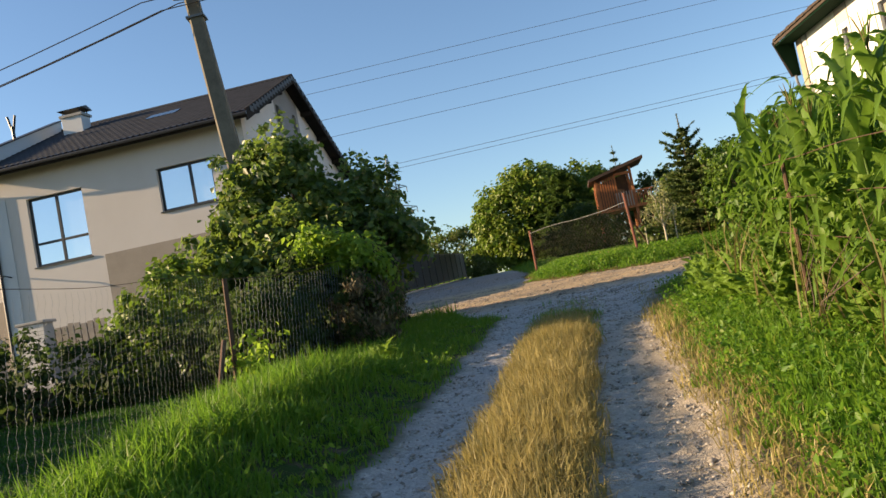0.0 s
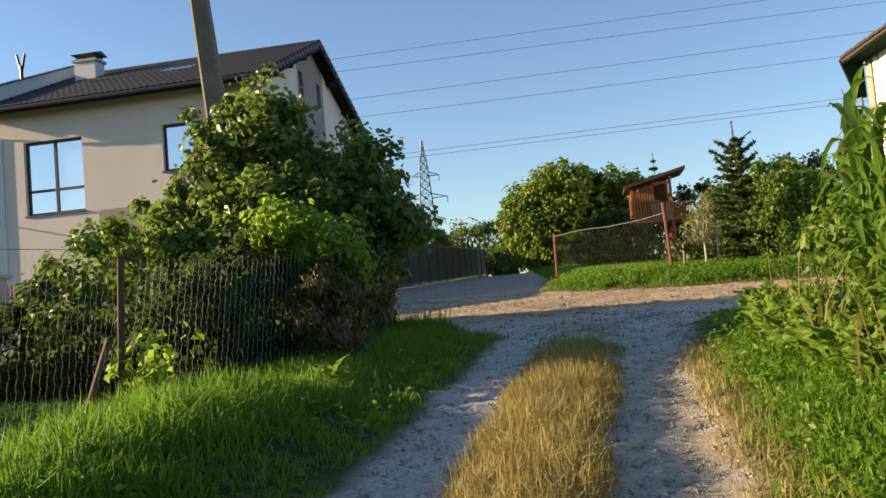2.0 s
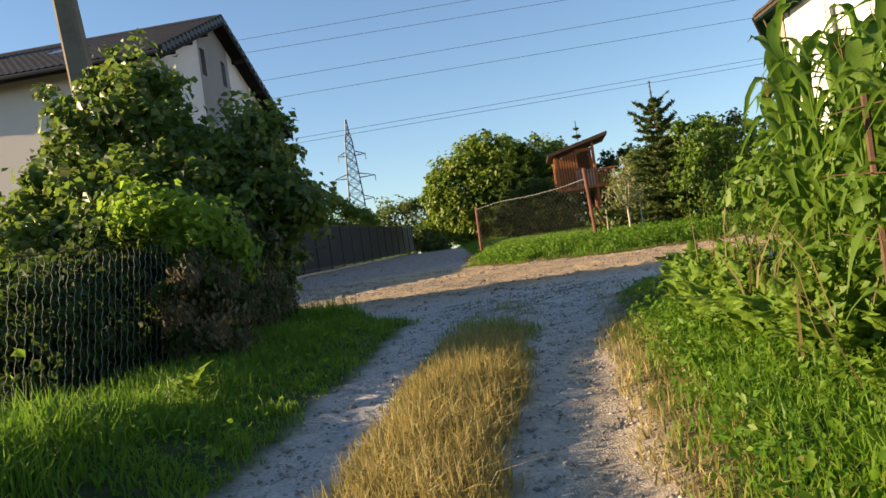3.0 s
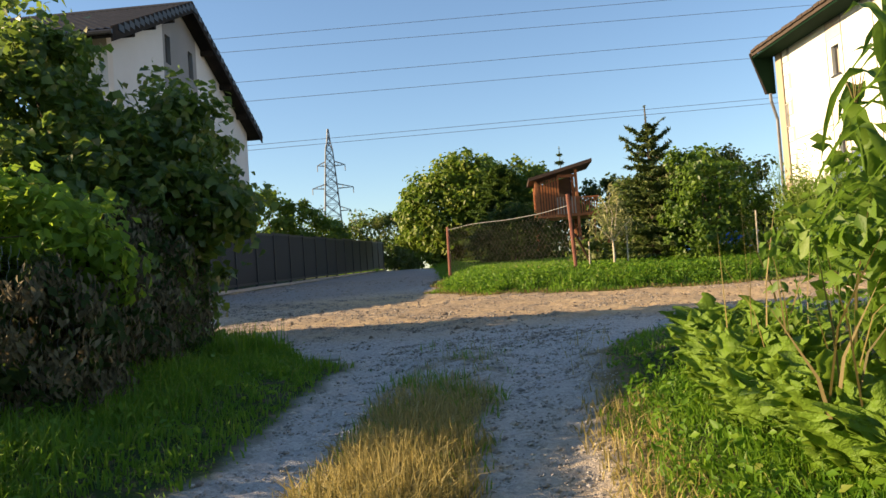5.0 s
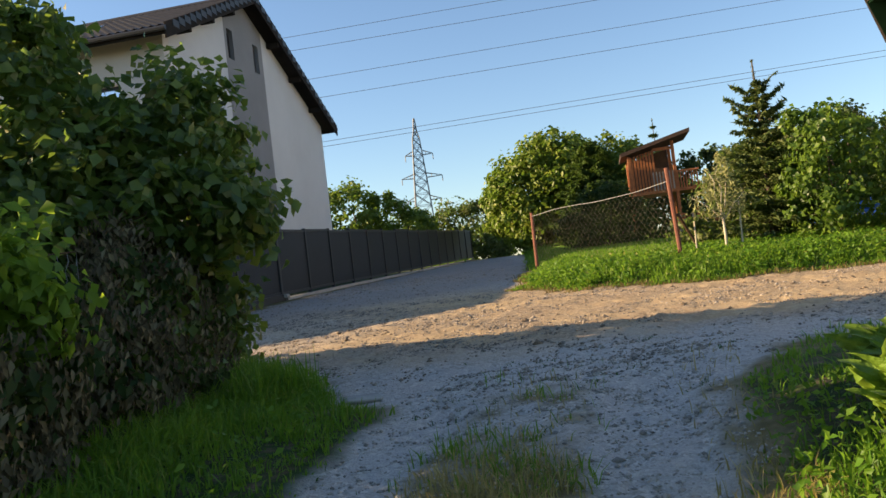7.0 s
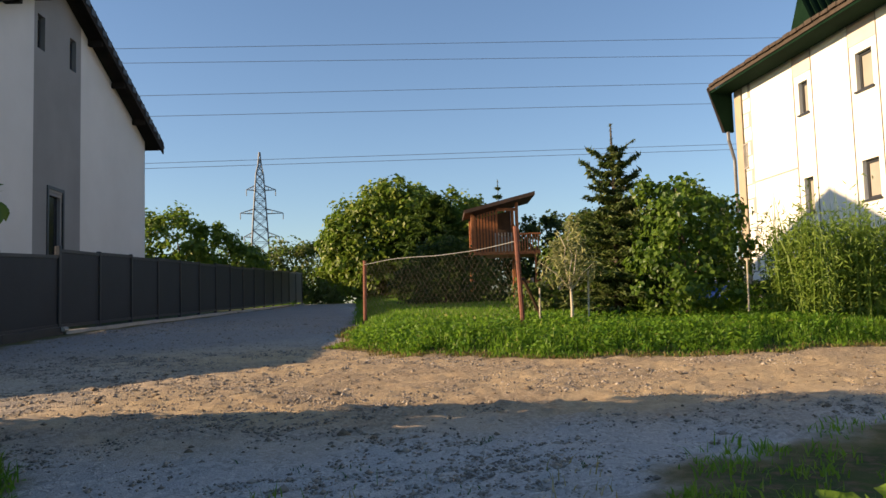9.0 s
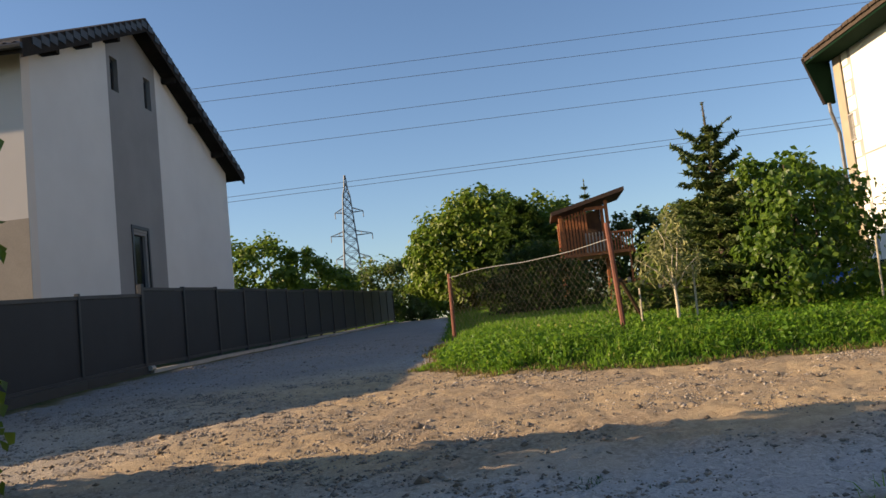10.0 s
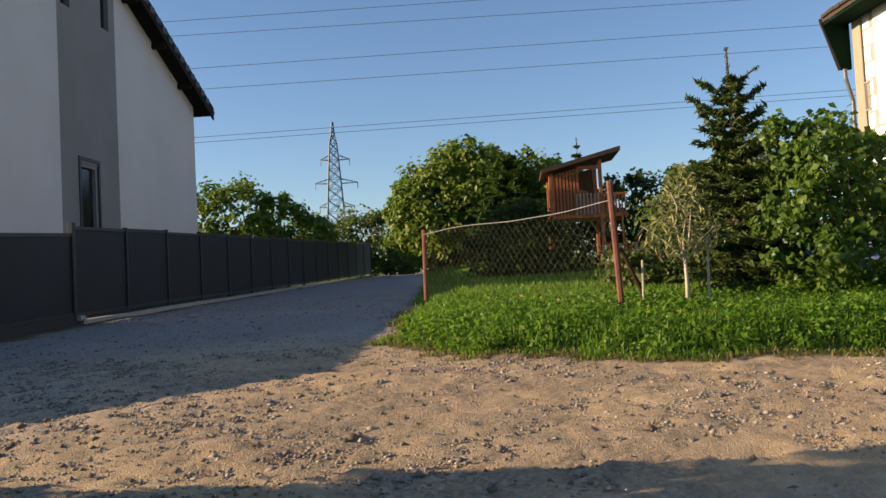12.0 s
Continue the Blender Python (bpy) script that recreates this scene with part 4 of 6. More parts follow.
# ---- the creeper-covered bush at the corner ----
big_bush = [(-2.0, 13.4, 3.0, 0.85, 0.95, 1.15), (-1.35, 13.6, 2.95, 0.5, 0.7, 0.5), (-2.5, 13.3, 3.6, 0.5, 0.6, 0.6), (-2.1, 13.4, 3.95, 0.48, 0.6, 0.55), (-0.75, 13.6, 2.75, 0.6, 0.65, 0.6), (-0.36, 13.4, 2.5, 0.45, 0.5, 0.42), (-1.7, 14.6, 2.3, 0.8, 0.75, 1.1), (-1.3, 15.0, 1.4, 0.6, 0.5, 0.55), (-1.9, 12.1, 2.35, 0.6, 0.6, 0.6), (-1.6, 11.95, 1.95, 0.5, 0.55, 0.5), (-2.5, 12.0, 2.0, 0.55, 0.55, 0.5),
            (-0.65, 13.8, 3.25, 0.42, 0.5, 0.5), (-1.25, 13.3, 2.2, 0.75, 0.95, 0.9), (-2.9, 12.9, 2.2, 0.75, 0.8, 0.75), (-3.5, 12.7, 1.8, 0.6, 0.6, 0.7), (-2.1, 12.7, 1.7, 0.8, 0.7, 0.9), (-1.5, 13.4, 1.4, 0.65, 0.9, 0.8), (-2.7, 12.6, 2.75, 0.4, 0.4, 0.4)]
tree("bush", "large dense creeper-covered bush at the lane corner", "bush", (-1.6, 13.4), big_bush, 52000, L_BUSH, 0.115, seed=3, r0=0.09, wide=0.75, clump=42, spread=1.55, lump=0.42, loose=0.9, shell=(0.7, 1.2), stems=10)
skirt = [(-0.86 + 0.05 * math.sin(i * 2.3), 10.35 + 0.42 * i, land1(-0.8, 10.35 + 0.42 * i) + 0.5 + 0.06 * math.sin(i * 3.1), 0.36 + 0.05 * math.sin(i * 4.1), 0.36, 0.55 + 0.1 * math.sin(i * 1.9)) for i in range(9)]
skirt += [(-0.9, 12.5 + 0.46 * i, land1(-0.8, 12.5 + 0.46 * i) + 1.0, 0.36, 0.36, 0.45) for i in range(4)]
tree("dried_creeper", "dense curtain of brown dried creeper under the bush", "climbing plant", (-0.95, 12.2), skirt, 17000, L_DEAD, 0.07, seed=4, r0=0.03, hang=1.3, stems=9, wide=0.4, clump=60, lump=0.3)
tree("creeper", "dark green creeper tangled in the fence", "climbing plant", (-1.2, 11.4), [(b[0] + 0.02, b[1], b[2], b[3], b[4], b[5]) for b in skirt], 6500, L_DARK, 0.085, seed=47, r0=0.012, hang=0.6, stems=5, clump=60)
low_bush = [(fence_x(yy) - 0.56, yy, land1(-1.8, yy) + 0.42 + 0.1 * (yy - 8.6), 0.4, 0.42, 0.45 + 0.11 * (yy - 8.6)) for yy in (9.3, 9.6, 9.95, 10.35, 10.7)]
low_bush += [(-2.6, 10.4, 1.15, 0.5, 0.5, 0.55), (-2.0, 11.0, 1.3, 0.5, 0.5, 0.6)]
tree("creeper", "dark tangled creeper behind the wire fence", "climbing plant", (-1.9, 9.6), low_bush, 13000, L_DARK, 0.085, seed=44, r0=0.02, clump=80, spread=2.0, hang=0.4)
# hedge out of view, added so that its shadow covers the lawn
shade_hedge = [(-11.0, -1.0 + 0.95 * i, 1.42, 0.8, 0.85, 1.26) for i in range(16)]
tree("hedge", "unseen tall hedge added in the west to shade the lawn", "hedge", (-11.0, 6.0), shade_hedge, 34000, L_DARK, 0.2, seed=46, r0=0.05, stems=10)
tree("young_shrub", "bright green young shrub growing through the fence", "shrub", (-1.2, 11.1), [(-1.0, 10.8, 2.12, 0.36, 0.3, 0.3), (-1.3, 10.8, 2.25, 0.34, 0.3, 0.3), (-0.8, 10.85, 1.9, 0.28, 0.25, 0.3)], 3000, L_BRIGHT, 0.10, seed=5, r0=0.02, stems=2)
tree("young_shrub", "small bright green sapling at the rusty post", "shrub", (-1.8, 7.95), [(-1.75, 7.95, 1.15, 0.2, 0.22, 0.26), (-1.7, 7.9, 0.88, 0.16, 0.18, 0.2)], 420, L_BRIGHT, 0.085, seed=6, r0=0.012, stems=2)
tree("shrub", "leafy shrub behind the wire fence", "shrub", (-3.6, 11.3), [(-3.5, 11.4, 1.9, 0.65, 0.6, 0.65), (-4.1, 11.5, 1.5, 0.5, 0.5, 0.6), (-3.0, 11.8, 1.5, 0.6, 0.5, 0.7)], 5000, L_TREE, 0.11, seed=7, r0=0.03, stems=3)
hedge_blobs = [(-2.85 - 0.62 * i, 9.75 + 0.09 * i, land1(-3, 9.7) + 0.48 + 0.05 * math.sin(i * 2), 0.5, 0.42, 0.5 + 0.07 * math.sin(i * 2.7)) for i in range(13)]
tree("hedge", "dark ivy-covered hedge along the plot", "hedge", (-5.0, 9.9), hedge_blobs, 17000, L_DARK, 0.085, seed=8, r0=0.03, stems=8)

# ---- trees and shrubs beyond the crossing ----
def conifer(name, label, x, y, top, radius, leaf, seed, whorls=16, dens=60, tip=0.5, group="", needle=0.16, shoots=0, slim=0.72):
    """A spruce: a stem, drooping whorled branches and needle sprays on them."""
    z = land1(x, y)
    H = top - z
    t = thing(name, label, "tree", pose(x, y, z), group)
    g = np.random.default_rng(seed)
    part("trunk", T([(0, 0, -0.1), (0.02, 0, H * 0.5), (0, 0, H)], [0.09, 0.05, 0.012], 8), M_BARK, t, smooth=True)
    bm = bmesh.new()
    P, N, S = [], [], []
    for i in range(whorls):
        f = i / (whorls - 1)
        h = 0.06 * H + f * (H - tip - 0.06 * H)
        r = radius * (1 - f) ** slim + 0.10
        for k in range(int(g.integers(6, 9))):
            a, rr = g.uniform(0, 2 * math.pi), r * g.uniform(0.75, 1.12)
            up = -0.12 + 0.55 * f + g.uniform(-0.1, 0.1)
            d = np.array((math.cos(a), math.sin(a), up))
            e = np.array((0, 0, h)) + d * rr
            tube(bm, [(0, 0, h), tuple(np.array((0, 0, h)) + d * rr * 0.5 - (0, 0, 0.03)), tuple(e)], [0.02, 0.012, 0.004], 4, cap=False)
            m = int(dens * rr / radius) + 14
            q = g.uniform(0.15, 1.02, m)[:, None]
            side = np.array((-d[1], d[0], 0))
            off = side * (g.uniform(-1, 1, m)[:, None] * (1.05 - q) * rr * 0.45) + g.standard_normal((m, 3)) * 0.02
            P.append(np.array((0, 0, h)) + d * rr * q + off + np.array((0, 0, -0.04)))
            N.append(unit(np.c_[g.standard_normal((m, 2)) * 0.5, np.ones(m)]))
    for k in range(shoots):
        a, h, ln = k * math.pi + g.uniform(-0.5, 0.5), H - 0.62 - 0.16 * k, 0.42 + 0.05 * k
        d = np.array((math.cos(a), math.sin(a), 0.75))
        tube(bm, [(0, 0, h), tuple(np.array((0, 0, h)) + d * ln)], [0.012, 0.006], 4, cap=False)
        q = g.uniform(0.1, 1.0, 70)[:, None]
        P.append(np.array((0, 0, h)) + d * ln * q + g.normal(0, 0.014, (70, 3))); N.append(unit(g.standard_normal((70, 3))))
    m = 40
    P.append(np.c_[g.normal(0, 0.012, (m, 2)), g.uniform(H - tip, H, m)]); N.append(unit(g.standard_normal((m, 3))))
    P, N = np.vstack(P), np.vstack(N)
    tagged(part("branchwork", bm, M_BARK, t), kind="stuff")
    part("needles", leaf_mesh("needles", P, N, g.uniform(0.7, 1.3, len(P)) * np.where(P[:, 2] > H - tip, 0.4, 1.0) * needle, leaf, 1.0, 0.28, hang=0.15, seed=seed), None, t)
    return t


conifer("spruce", "young dark green spruce with a bare leader shoot", 7.60, 22.2, 5.17, 1.12, L_SPRUCE, 11, 19, 105, 0.45, shoots=6, slim=0.95)
tree("shrub", "broad-leaved green shrub beside the spruce", "shrub", (8.5, 21.3), [(8.4, 21.3, 3.15, 0.75, 0.7, 0.8), (8.7, 21.3, 2.3, 0.85, 0.7, 0.8), (8.05, 21.2, 2.3, 0.6, 0.6, 0.75), (8.85, 21.5, 3.1, 0.55, 0.6, 0.65), (8.3, 21.2, 3.75, 0.25, 0.25, 0.3)], 9000, L_SHRUB, 0.105, seed=12, r0=0.05, wide=0.75, shell=(0.65, 1.15), hang=0.5)
tree("shrub", "olive green mixed shrubs behind the mesh fence", "shrub", (7.2, 24.6), [(6.95, 24.5, 1.9, 0.45, 0.5, 0.5), (7.6, 24.4, 2.75, 0.5, 0.6, 0.75), (7.95, 24.2, 2.9, 0.7, 0.7, 0.85), (8.8, 24.6, 3.0, 0.8, 0.8, 1.0)], 12000, L_OLIVE, 0.12, seed=13, r0=0.06)
tree("shrub", "dark green garden shrubs near the white house", "shrub", (11.2, 28.0), [(10.6, 28, 3.0, 1.2, 1.0, 1.5), (12.4, 28.5, 3.2, 1.3, 1.0, 1.7), (11.5, 29.5, 4.2, 0.8, 0.8, 1.0)], 9000, L_DARK, 0.14, seed=14, r0=0.06)
tree("shrub", "dark dense shrub on the lawn behind the mesh fence", "shrub", (6.4, 32.6), [(5.6, 32.2, 2.5, 0.75, 0.8, 0.9), (6.6, 32.6, 2.9, 1.0, 0.9, 1.2), (7.6, 33.0, 2.6, 0.9, 0.8, 0.95), (6.2, 31.9, 2.2, 0.9, 0.6, 0.55)], 7000, L_DARK, 0.14, seed=15, r0=0.05)
tree("walnut_tree", "broad round walnut tree with bright green crown", "tree", (6.6, 50.0), [(5.6, 50, 5.7, 2.0, 2.0, 1.9), (7.2, 50, 6.6, 1.9, 2.0, 1.9), (8.5, 50.5, 5.2, 1.8, 1.8, 2.0), (6.0, 49.2, 4.2, 1.9, 1.6, 1.5), (4.6, 50, 4.9, 1.2, 1.3, 1.3)], 30000, L_TREE, 0.27, seed=16, r0=0.22, lump=0.2, clump=70, spread=1.7)
conifer("cypress", "dark columnar conifer beside the walnut tree", 8.7, 46.5, 7.6, 2.7, L_CYPRESS, 17, 36, 260, 0.15, needle=0.36)
tree("tree", "light green tree behind the playhouse", "tree", (11.6, 54.0), [(10.9, 54, 7.0, 1.7, 1.6, 1.8), (12.6, 54.5, 6.4, 1.7, 1.6, 1.8), (9.3, 54, 7.1, 1.6, 1.5, 1.8)], 9500, L_TREE, 0.27, seed=18, r0=0.18)
conifer("spruce", "distant thin conifer behind the playhouse", 14.0, 55, 9.7, 1.3, L_SPRUCE, 19, 12, 40, 0.5, needle=0.3)
tree("tree", "dark tree behind the playhouse", "tree", (15.5, 50.0), [(14.6, 50, 5.0, 1.8, 1.6, 1.8), (17, 50, 5.2, 2.0, 1.7, 2.0), (19.5, 51, 5.4, 2.0, 1.7, 2.1), (13, 49, 4.3, 1.4, 1.4, 1.5)], 11000, L_DARK, 0.26, seed=20, r0=0.18)
tree("tree", "dense green trees at the far end of the fence", "tree", (-4.2, 57.0), [(-4.6, 57, 6.2, 2.0, 1.8, 2.1), (-2.6, 57.5, 5.6, 1.8, 1.7, 1.8), (-6.6, 57, 5.6, 2.0, 1.8, 2.2), (-1.2, 58, 4.8, 1.5, 1.5, 1.5), (-4.0, 56, 4.2, 2.5, 1.5, 1.7)], 14000, L_TREE, 0.27, seed=21, r0=0.2)
tree("hedge", "olive green scrub across the end of the road", "hedge", (1.6, 62.0), [(-0.5, 62, 4.6, 1.8, 1.5, 1.7), (1.4, 62, 5.0, 1.8, 1.5, 1.8), (3.2, 61.5, 4.8, 1.7, 1.5, 1.9), (4.8, 59, 4.0, 1.4, 1.4, 1.5), (2.2, 60, 3.6, 1.8, 1.2, 1.0)], 14000, L_OLIVE, 0.24, seed=22, r0=0.12)
for k, (tx, ty, tz, tr) in enumerate(((-22, 120, 7.5, 6), (-8, 130, 8, 6), (8, 125, 8.0, 7), (24, 110, 8.5, 7), (40, 100, 8.5, 7), (-38, 115, 8, 7), (30, 70, 6.5, 4), (24, 62, 6.0, 3.4))):
    tree("tree", "distant tree line beyond the gardens", "tree", (tx, ty), [(tx - tr * 0.6, ty, tz * 0.72, tr * 0.7, tr * 0.6, tz * 0.35), (tx + tr * 0.6, ty, tz * 0.7, tr * 0.75, tr * 0.6, tz * 0.35), (tx, ty, tz * 0.85, tr * 0.6, tr * 0.5, tz * 0.35)], 3500, L_OLIVE if k % 2 else L_TREE, 0.6, seed=30 + k, r0=0.25, group="distant trees")
# ---- concrete utility pole and its wires ----
PX, PY = -2.63, 14.4
pole = thing("utility_pole", "weathered square concrete utility pole with wires", "utility pole", pose(PX, PY, land1(PX, PY)))
bm = bmesh.new()
prof = [(0.17, -0.1), (0.16, 1.5), (0.135, 4.6), (0.115, 6.75)]
rings = []
for h, z in prof:
    c = 0.035
    rings.append([bm.verts.new((x, y, z)) for x, y in ((-h, -h + c), (-h + c, -h), (h - c, -h), (h, -h + c), (h, h - c), (h - c, h), (-h + c, h), (-h, h - c))])
for r0, r1 in zip(rings, rings[1:]):
    for i in range(8):
        bm.faces.new((r0[i], r0[(i + 1) % 8], r1[(i + 1) % 8], r1[i]))
bm.faces.new(rings[0][::-1]); bm.faces.new(rings[-1])
LEANM = Matrix.Shear("XY", 4, (-0.17, 0.0))
shaft = part("shaft", bm, M_CONCRETE, pole, "weathered concrete shaft", m=LEANM)
part("crossarm", B(-0.36, 0.36, -0.21, -0.145, 6.25, 6.32, bevel=0.01), M_LATTICE, pole, "steel crossarm", m=LEANM @ Matrix.Rotation(0.5, 4, "Z"))
for dx in (-0.32, 0.32):
    part("insulator", T([(dx, -0.18, 6.32), (dx, -0.18, 6.36), (dx, -0.18, 6.4), (dx, -0.18, 6.45)], [0.02, 0.05, 0.035, 0.05], 8), M_INSULATOR, pole, m=LEANM @ Matrix.Rotation(0.5, 4, "Z"))
part("strap", B(-0.16, 0.16, -0.16, 0.16, 6.0, 6.04), M_LATTICE, pole, m=LEANM)


def span(name, p, q, sag, r, mat, label, group):
    p, q = Vector(p), Vector(q)
    pts = [p.lerp(q, f) - Vector((0, 0, sag * 4 * f * (1 - f))) for f in [i / 24 for i in range(25)]]
    return single(name, T(pts, r, 5), mat, label, "cable", group=group)


pz = land1(PX, PY)
for k, (dx, dz) in enumerate(((-0.32, 6.44), (0.0, 6.3), (0.32, 6.44))):
    top = (PX - 1.09 + dx * 0.88, PY - 0.1 + dx * 0.48, pz + dz)
    span("service_wire", top, (PX - 30, PY + 6 + dx, pz + 6.2), 1.3, 0.010, M_DARKCABLE, "thin service wire from the pole", "service wires")
    span("service_wire", top, (PX + 24, PY - 6 + dx, pz + 6.9), 0.4, 0.010, M_DARKCABLE, "thin service wire from the pole", "service wires")

# ---- high-voltage line and lattice mast ----
for k, (z0, z1) in enumerate(((28.45, 31.55), (27.0, 29.6), (23.75, 26.5), (21.7, 24.2), (17.1, 19.6), (16.6, 19.0))):
    pa = Vector((-13.0, 90, z0)); pb = Vector((49.5, 90, z1))
    d = (pb - pa)
    span("power_line", pa - d * 1.2, pb + d * 1.2, 0.0, 0.026, M_CABLE, "high-voltage conductor across the sky", "high-voltage conductors")
MY, MX = 170.0, -3.9
mast = thing("lattice_mast", "grey steel lattice transmission mast", "pylon", pose(MX, MY, 4.2))
MTOP = 30.3
half = lambda z: 2.0 * (1 - z / MTOP) ** 0.8 + 0.28 if z < MTOP - 3 else 0.10 + 0.28 * (MTOP - z) / 3
levels = [0, 3.5, 6.8, 9.8, 12.6, 15.0, 17.2, 19.2, 21.0, 22.8, 24.6, 26.2, 27.6, 29, MTOP]
for sx, sy in ((-1, -1), (1, -1), (1, 1), (-1, 1)):
    part("leg", T([(sx * half(z), sy * half(z), z) for z in levels], 0.11, 4), M_LATTICE, mast)
for z0, z1 in zip(levels, levels[1:]):
    c = ((-1, -1), (1, -1), (1, 1), (-1, 1))
    for (ax, ay), (bx, by) in zip(c, c[1:] + c[:1]):
        part("brace", T([(ax * half(z0), ay * half(z0), z0), (bx * half(z1), by * half(z1), z1)], 0.06, 4), M_LATTICE, mast)
        part("brace", T([(bx * half(z0), by * half(z0), z0), (ax * half(z1), ay * half(z1), z1)], 0.06, 4), M_LATTICE, mast)
        part("girt", T([(ax * half(z1), ay * half(z1), z1), (bx * half(z1), by * half(z1), z1)], 0.05, 4), M_LATTICE, mast)
for z, a in ((13.6, 3.6), (18.2, 4.4), (22.8, 3.0)):
    for s in (-1, 1):
        bm = bmesh.new()
        a2 = a if s > 0 else a * 0.85
        for dy in (-0.5, 0.5):
            tube(bm, [(s * half(z), dy, z + 0.9), (s * a2, 0, z + 0.15)], 0.06, 4)
            tube(bm, [(s * half(z), dy, z), (s * a2, 0, z + 0.1)], 0.06, 4)
        for f in (0.33, 0.66):
            xx = half(z) + (a2 - half(z)) * f
            tube(bm, [(s * xx, 0, z + 0.05), (s * xx, 0, z + 0.9 - 0.75 * f)], 0.05, 4)
        tube(bm, [(s * a2, 0, z + 0.1), (s * a2, 0, z - 1.1)], 0.09, 5)
        part("crossarm", bm, M_LATTICE, mast)

# ---- wire mesh fences ----
def mesh_wires(path_fn, s0, s1, height, cell, r, seed, sag=0.0, skew=0.0, tall=1.0, amp=0.5, mat=None, woven=True):
    """Woven diamond mesh: zigzag wires side by side, bent round each other."""
    g = np.random.default_rng(seed)
    nw, nr = int((s1 - s0) / cell), int(height / cell * tall)
    V, F = [], []
    base = 0
    zz = np.arange(nr + 1)
    for i in range(nw):
        s = s0 + (i + 0.5) * cell
        ss = s + np.where((zz + (i if woven else 0)) % 2 == 0, -amp, amp) * cell + skew * zz / nr
        ss = np.clip(ss + g.normal(0, cell * 0.04, nr + 1), s0, s1)
        f = (ss - s0) / (s1 - s0)
        h = height - sag * 4 * f * (1 - f)
        pts = np.array([path_fn(v) for v in ss])
        out = 0.5 * r * np.where(zz % 2 == 0, 1, -1)
        pts = pts + np.c_[out * 0, out, 0.03 + h * zz / nr]
        ring = np.array([(r, 0, 0), (-r * 0.5, r * 0.87, 0), (-r * 0.5, -r * 0.87, 0)])
        v = (pts[:, None, :] + ring[None]).reshape(-1, 3)
        V.append(v)
        k = np.arange(nr) * 3 + base
        for a in range(3):
            b = (a + 1) % 3
            F.append(np.c_[k + a, k + b, k + 3 + b, k + 3 + a])
        base += len(v)
    return mesh_np("wire_mesh", np.vstack(V), np.vstack(F), mat or M_WIRE)


def line_path(p, q, dz=0.0):
    L = math.hypot(q[0] - p[0], q[1] - p[1])
    ss = np.linspace(0, L, 60)
    gz = land(p[0] + (q[0] - p[0]) * ss / L, p[1] + (q[1] - p[1]) * ss / L)
    def fn(s):
        t = s / L
        return np.array((p[0] + (q[0] - p[0]) * t, p[1] + (q[1] - p[1]) * t, np.interp(s, ss, gz)))
    return fn, L


PB, PA = (5.32, 20.4), (3.36, 25.2)
fence = thing("mesh_fence", "sagging chain-link fence on rusty red posts", "fence")
for (x, y), h, lean in ((PA, 1.28, 0.02), (PB, 1.55, -0.07)):
    z = land1(x, y)
    part("post", T([(x, y, z - 0.1), (x + lean, y, z + h)], 0.038, 8), M_RUST, fence, "rusty red steel post")
x, y = PB
part("brace", T([(x + 0.03, y + 0.02, land1(x, y) + 0.75), (x + 0.62, y + 0.9, land1(x + 0.6, y + 0.9))], 0.028, 6), M_DARKRUST, fence, "rusty diagonal brace")
fn, L = line_path(PA, PB)
part("wire_mesh", mesh_wires(fn, 0.05, L - 0.05, 1.22, 0.075, 0.0015, 5, 0.10, mat=M_RUSTWIRE), None, fence)
bm = bmesh.new()
tube(bm, [tuple(fn(v) + np.array((0, 0, 1.2 + 0.14 * v / L - 0.12 * 4 * (v / L) * (1 - v / L)))) for v in np.linspace(0.02, L - 0.02, 16)], 0.006, 5)
part("top_wire", bm, M_WIRE, fence)
lf = thing("mesh_fence", "slack old wire mesh fence with rusty posts along the lane", "fence")
fnl, LL = line_path((-2.40, -2.0), (-1.94, 7.9))
fnk, LK = line_path((-1.94, 7.9), (-0.72, 11.6))
for fn_, s0, s1 in ((fnl, 2.0, LL), (fnk, 0.02, LK)):
    part("wire_mesh", mesh_wires(fn_, s0, s1, 1.2, 0.08, 0.0008 if s0 > 1 else 0.0021, int(s0), 0.10, skew=0.25, tall=1.5, amp=0.12, mat=M_WIRE, woven=False), None, lf)
for s, lean, h in ((4.3, 0.05, 1.25), (LL, 0.06, 1.2)):
    p = fnl(s)
    part("post", T([tuple(p - np.array((0, 0, 0.1))), tuple(p + np.array((lean, 0.02, h)))], 0.025, 7), M_DARKRUST, lf, "dark rusty steel post")
p = fnl(LL)
part("prop", T([tuple(p + np.array((-0.08, -0.45, 0.02))), tuple(p + np.array((-0.03, -0.05, 0.62)))], 0.025, 6), M_DARKRUST, lf, "rusty leaning prop")
part("top_wire", T([tuple(fnl(v) + np.array((0, 0, 1.2 - 0.04 * math.sin(v * 1.1)))) for v in np.linspace(2.0, LL, 30)], 0.002, 5), M_DARKRUST, lf)
part("top_wire", T([tuple(fnk(v) + np.array((0, 0, 1.2 - 0.03 * math.sin(v * 1.1)))) for v in np.linspace(0, LK, 14)], 0.004, 5), M_DARKRUST, lf)

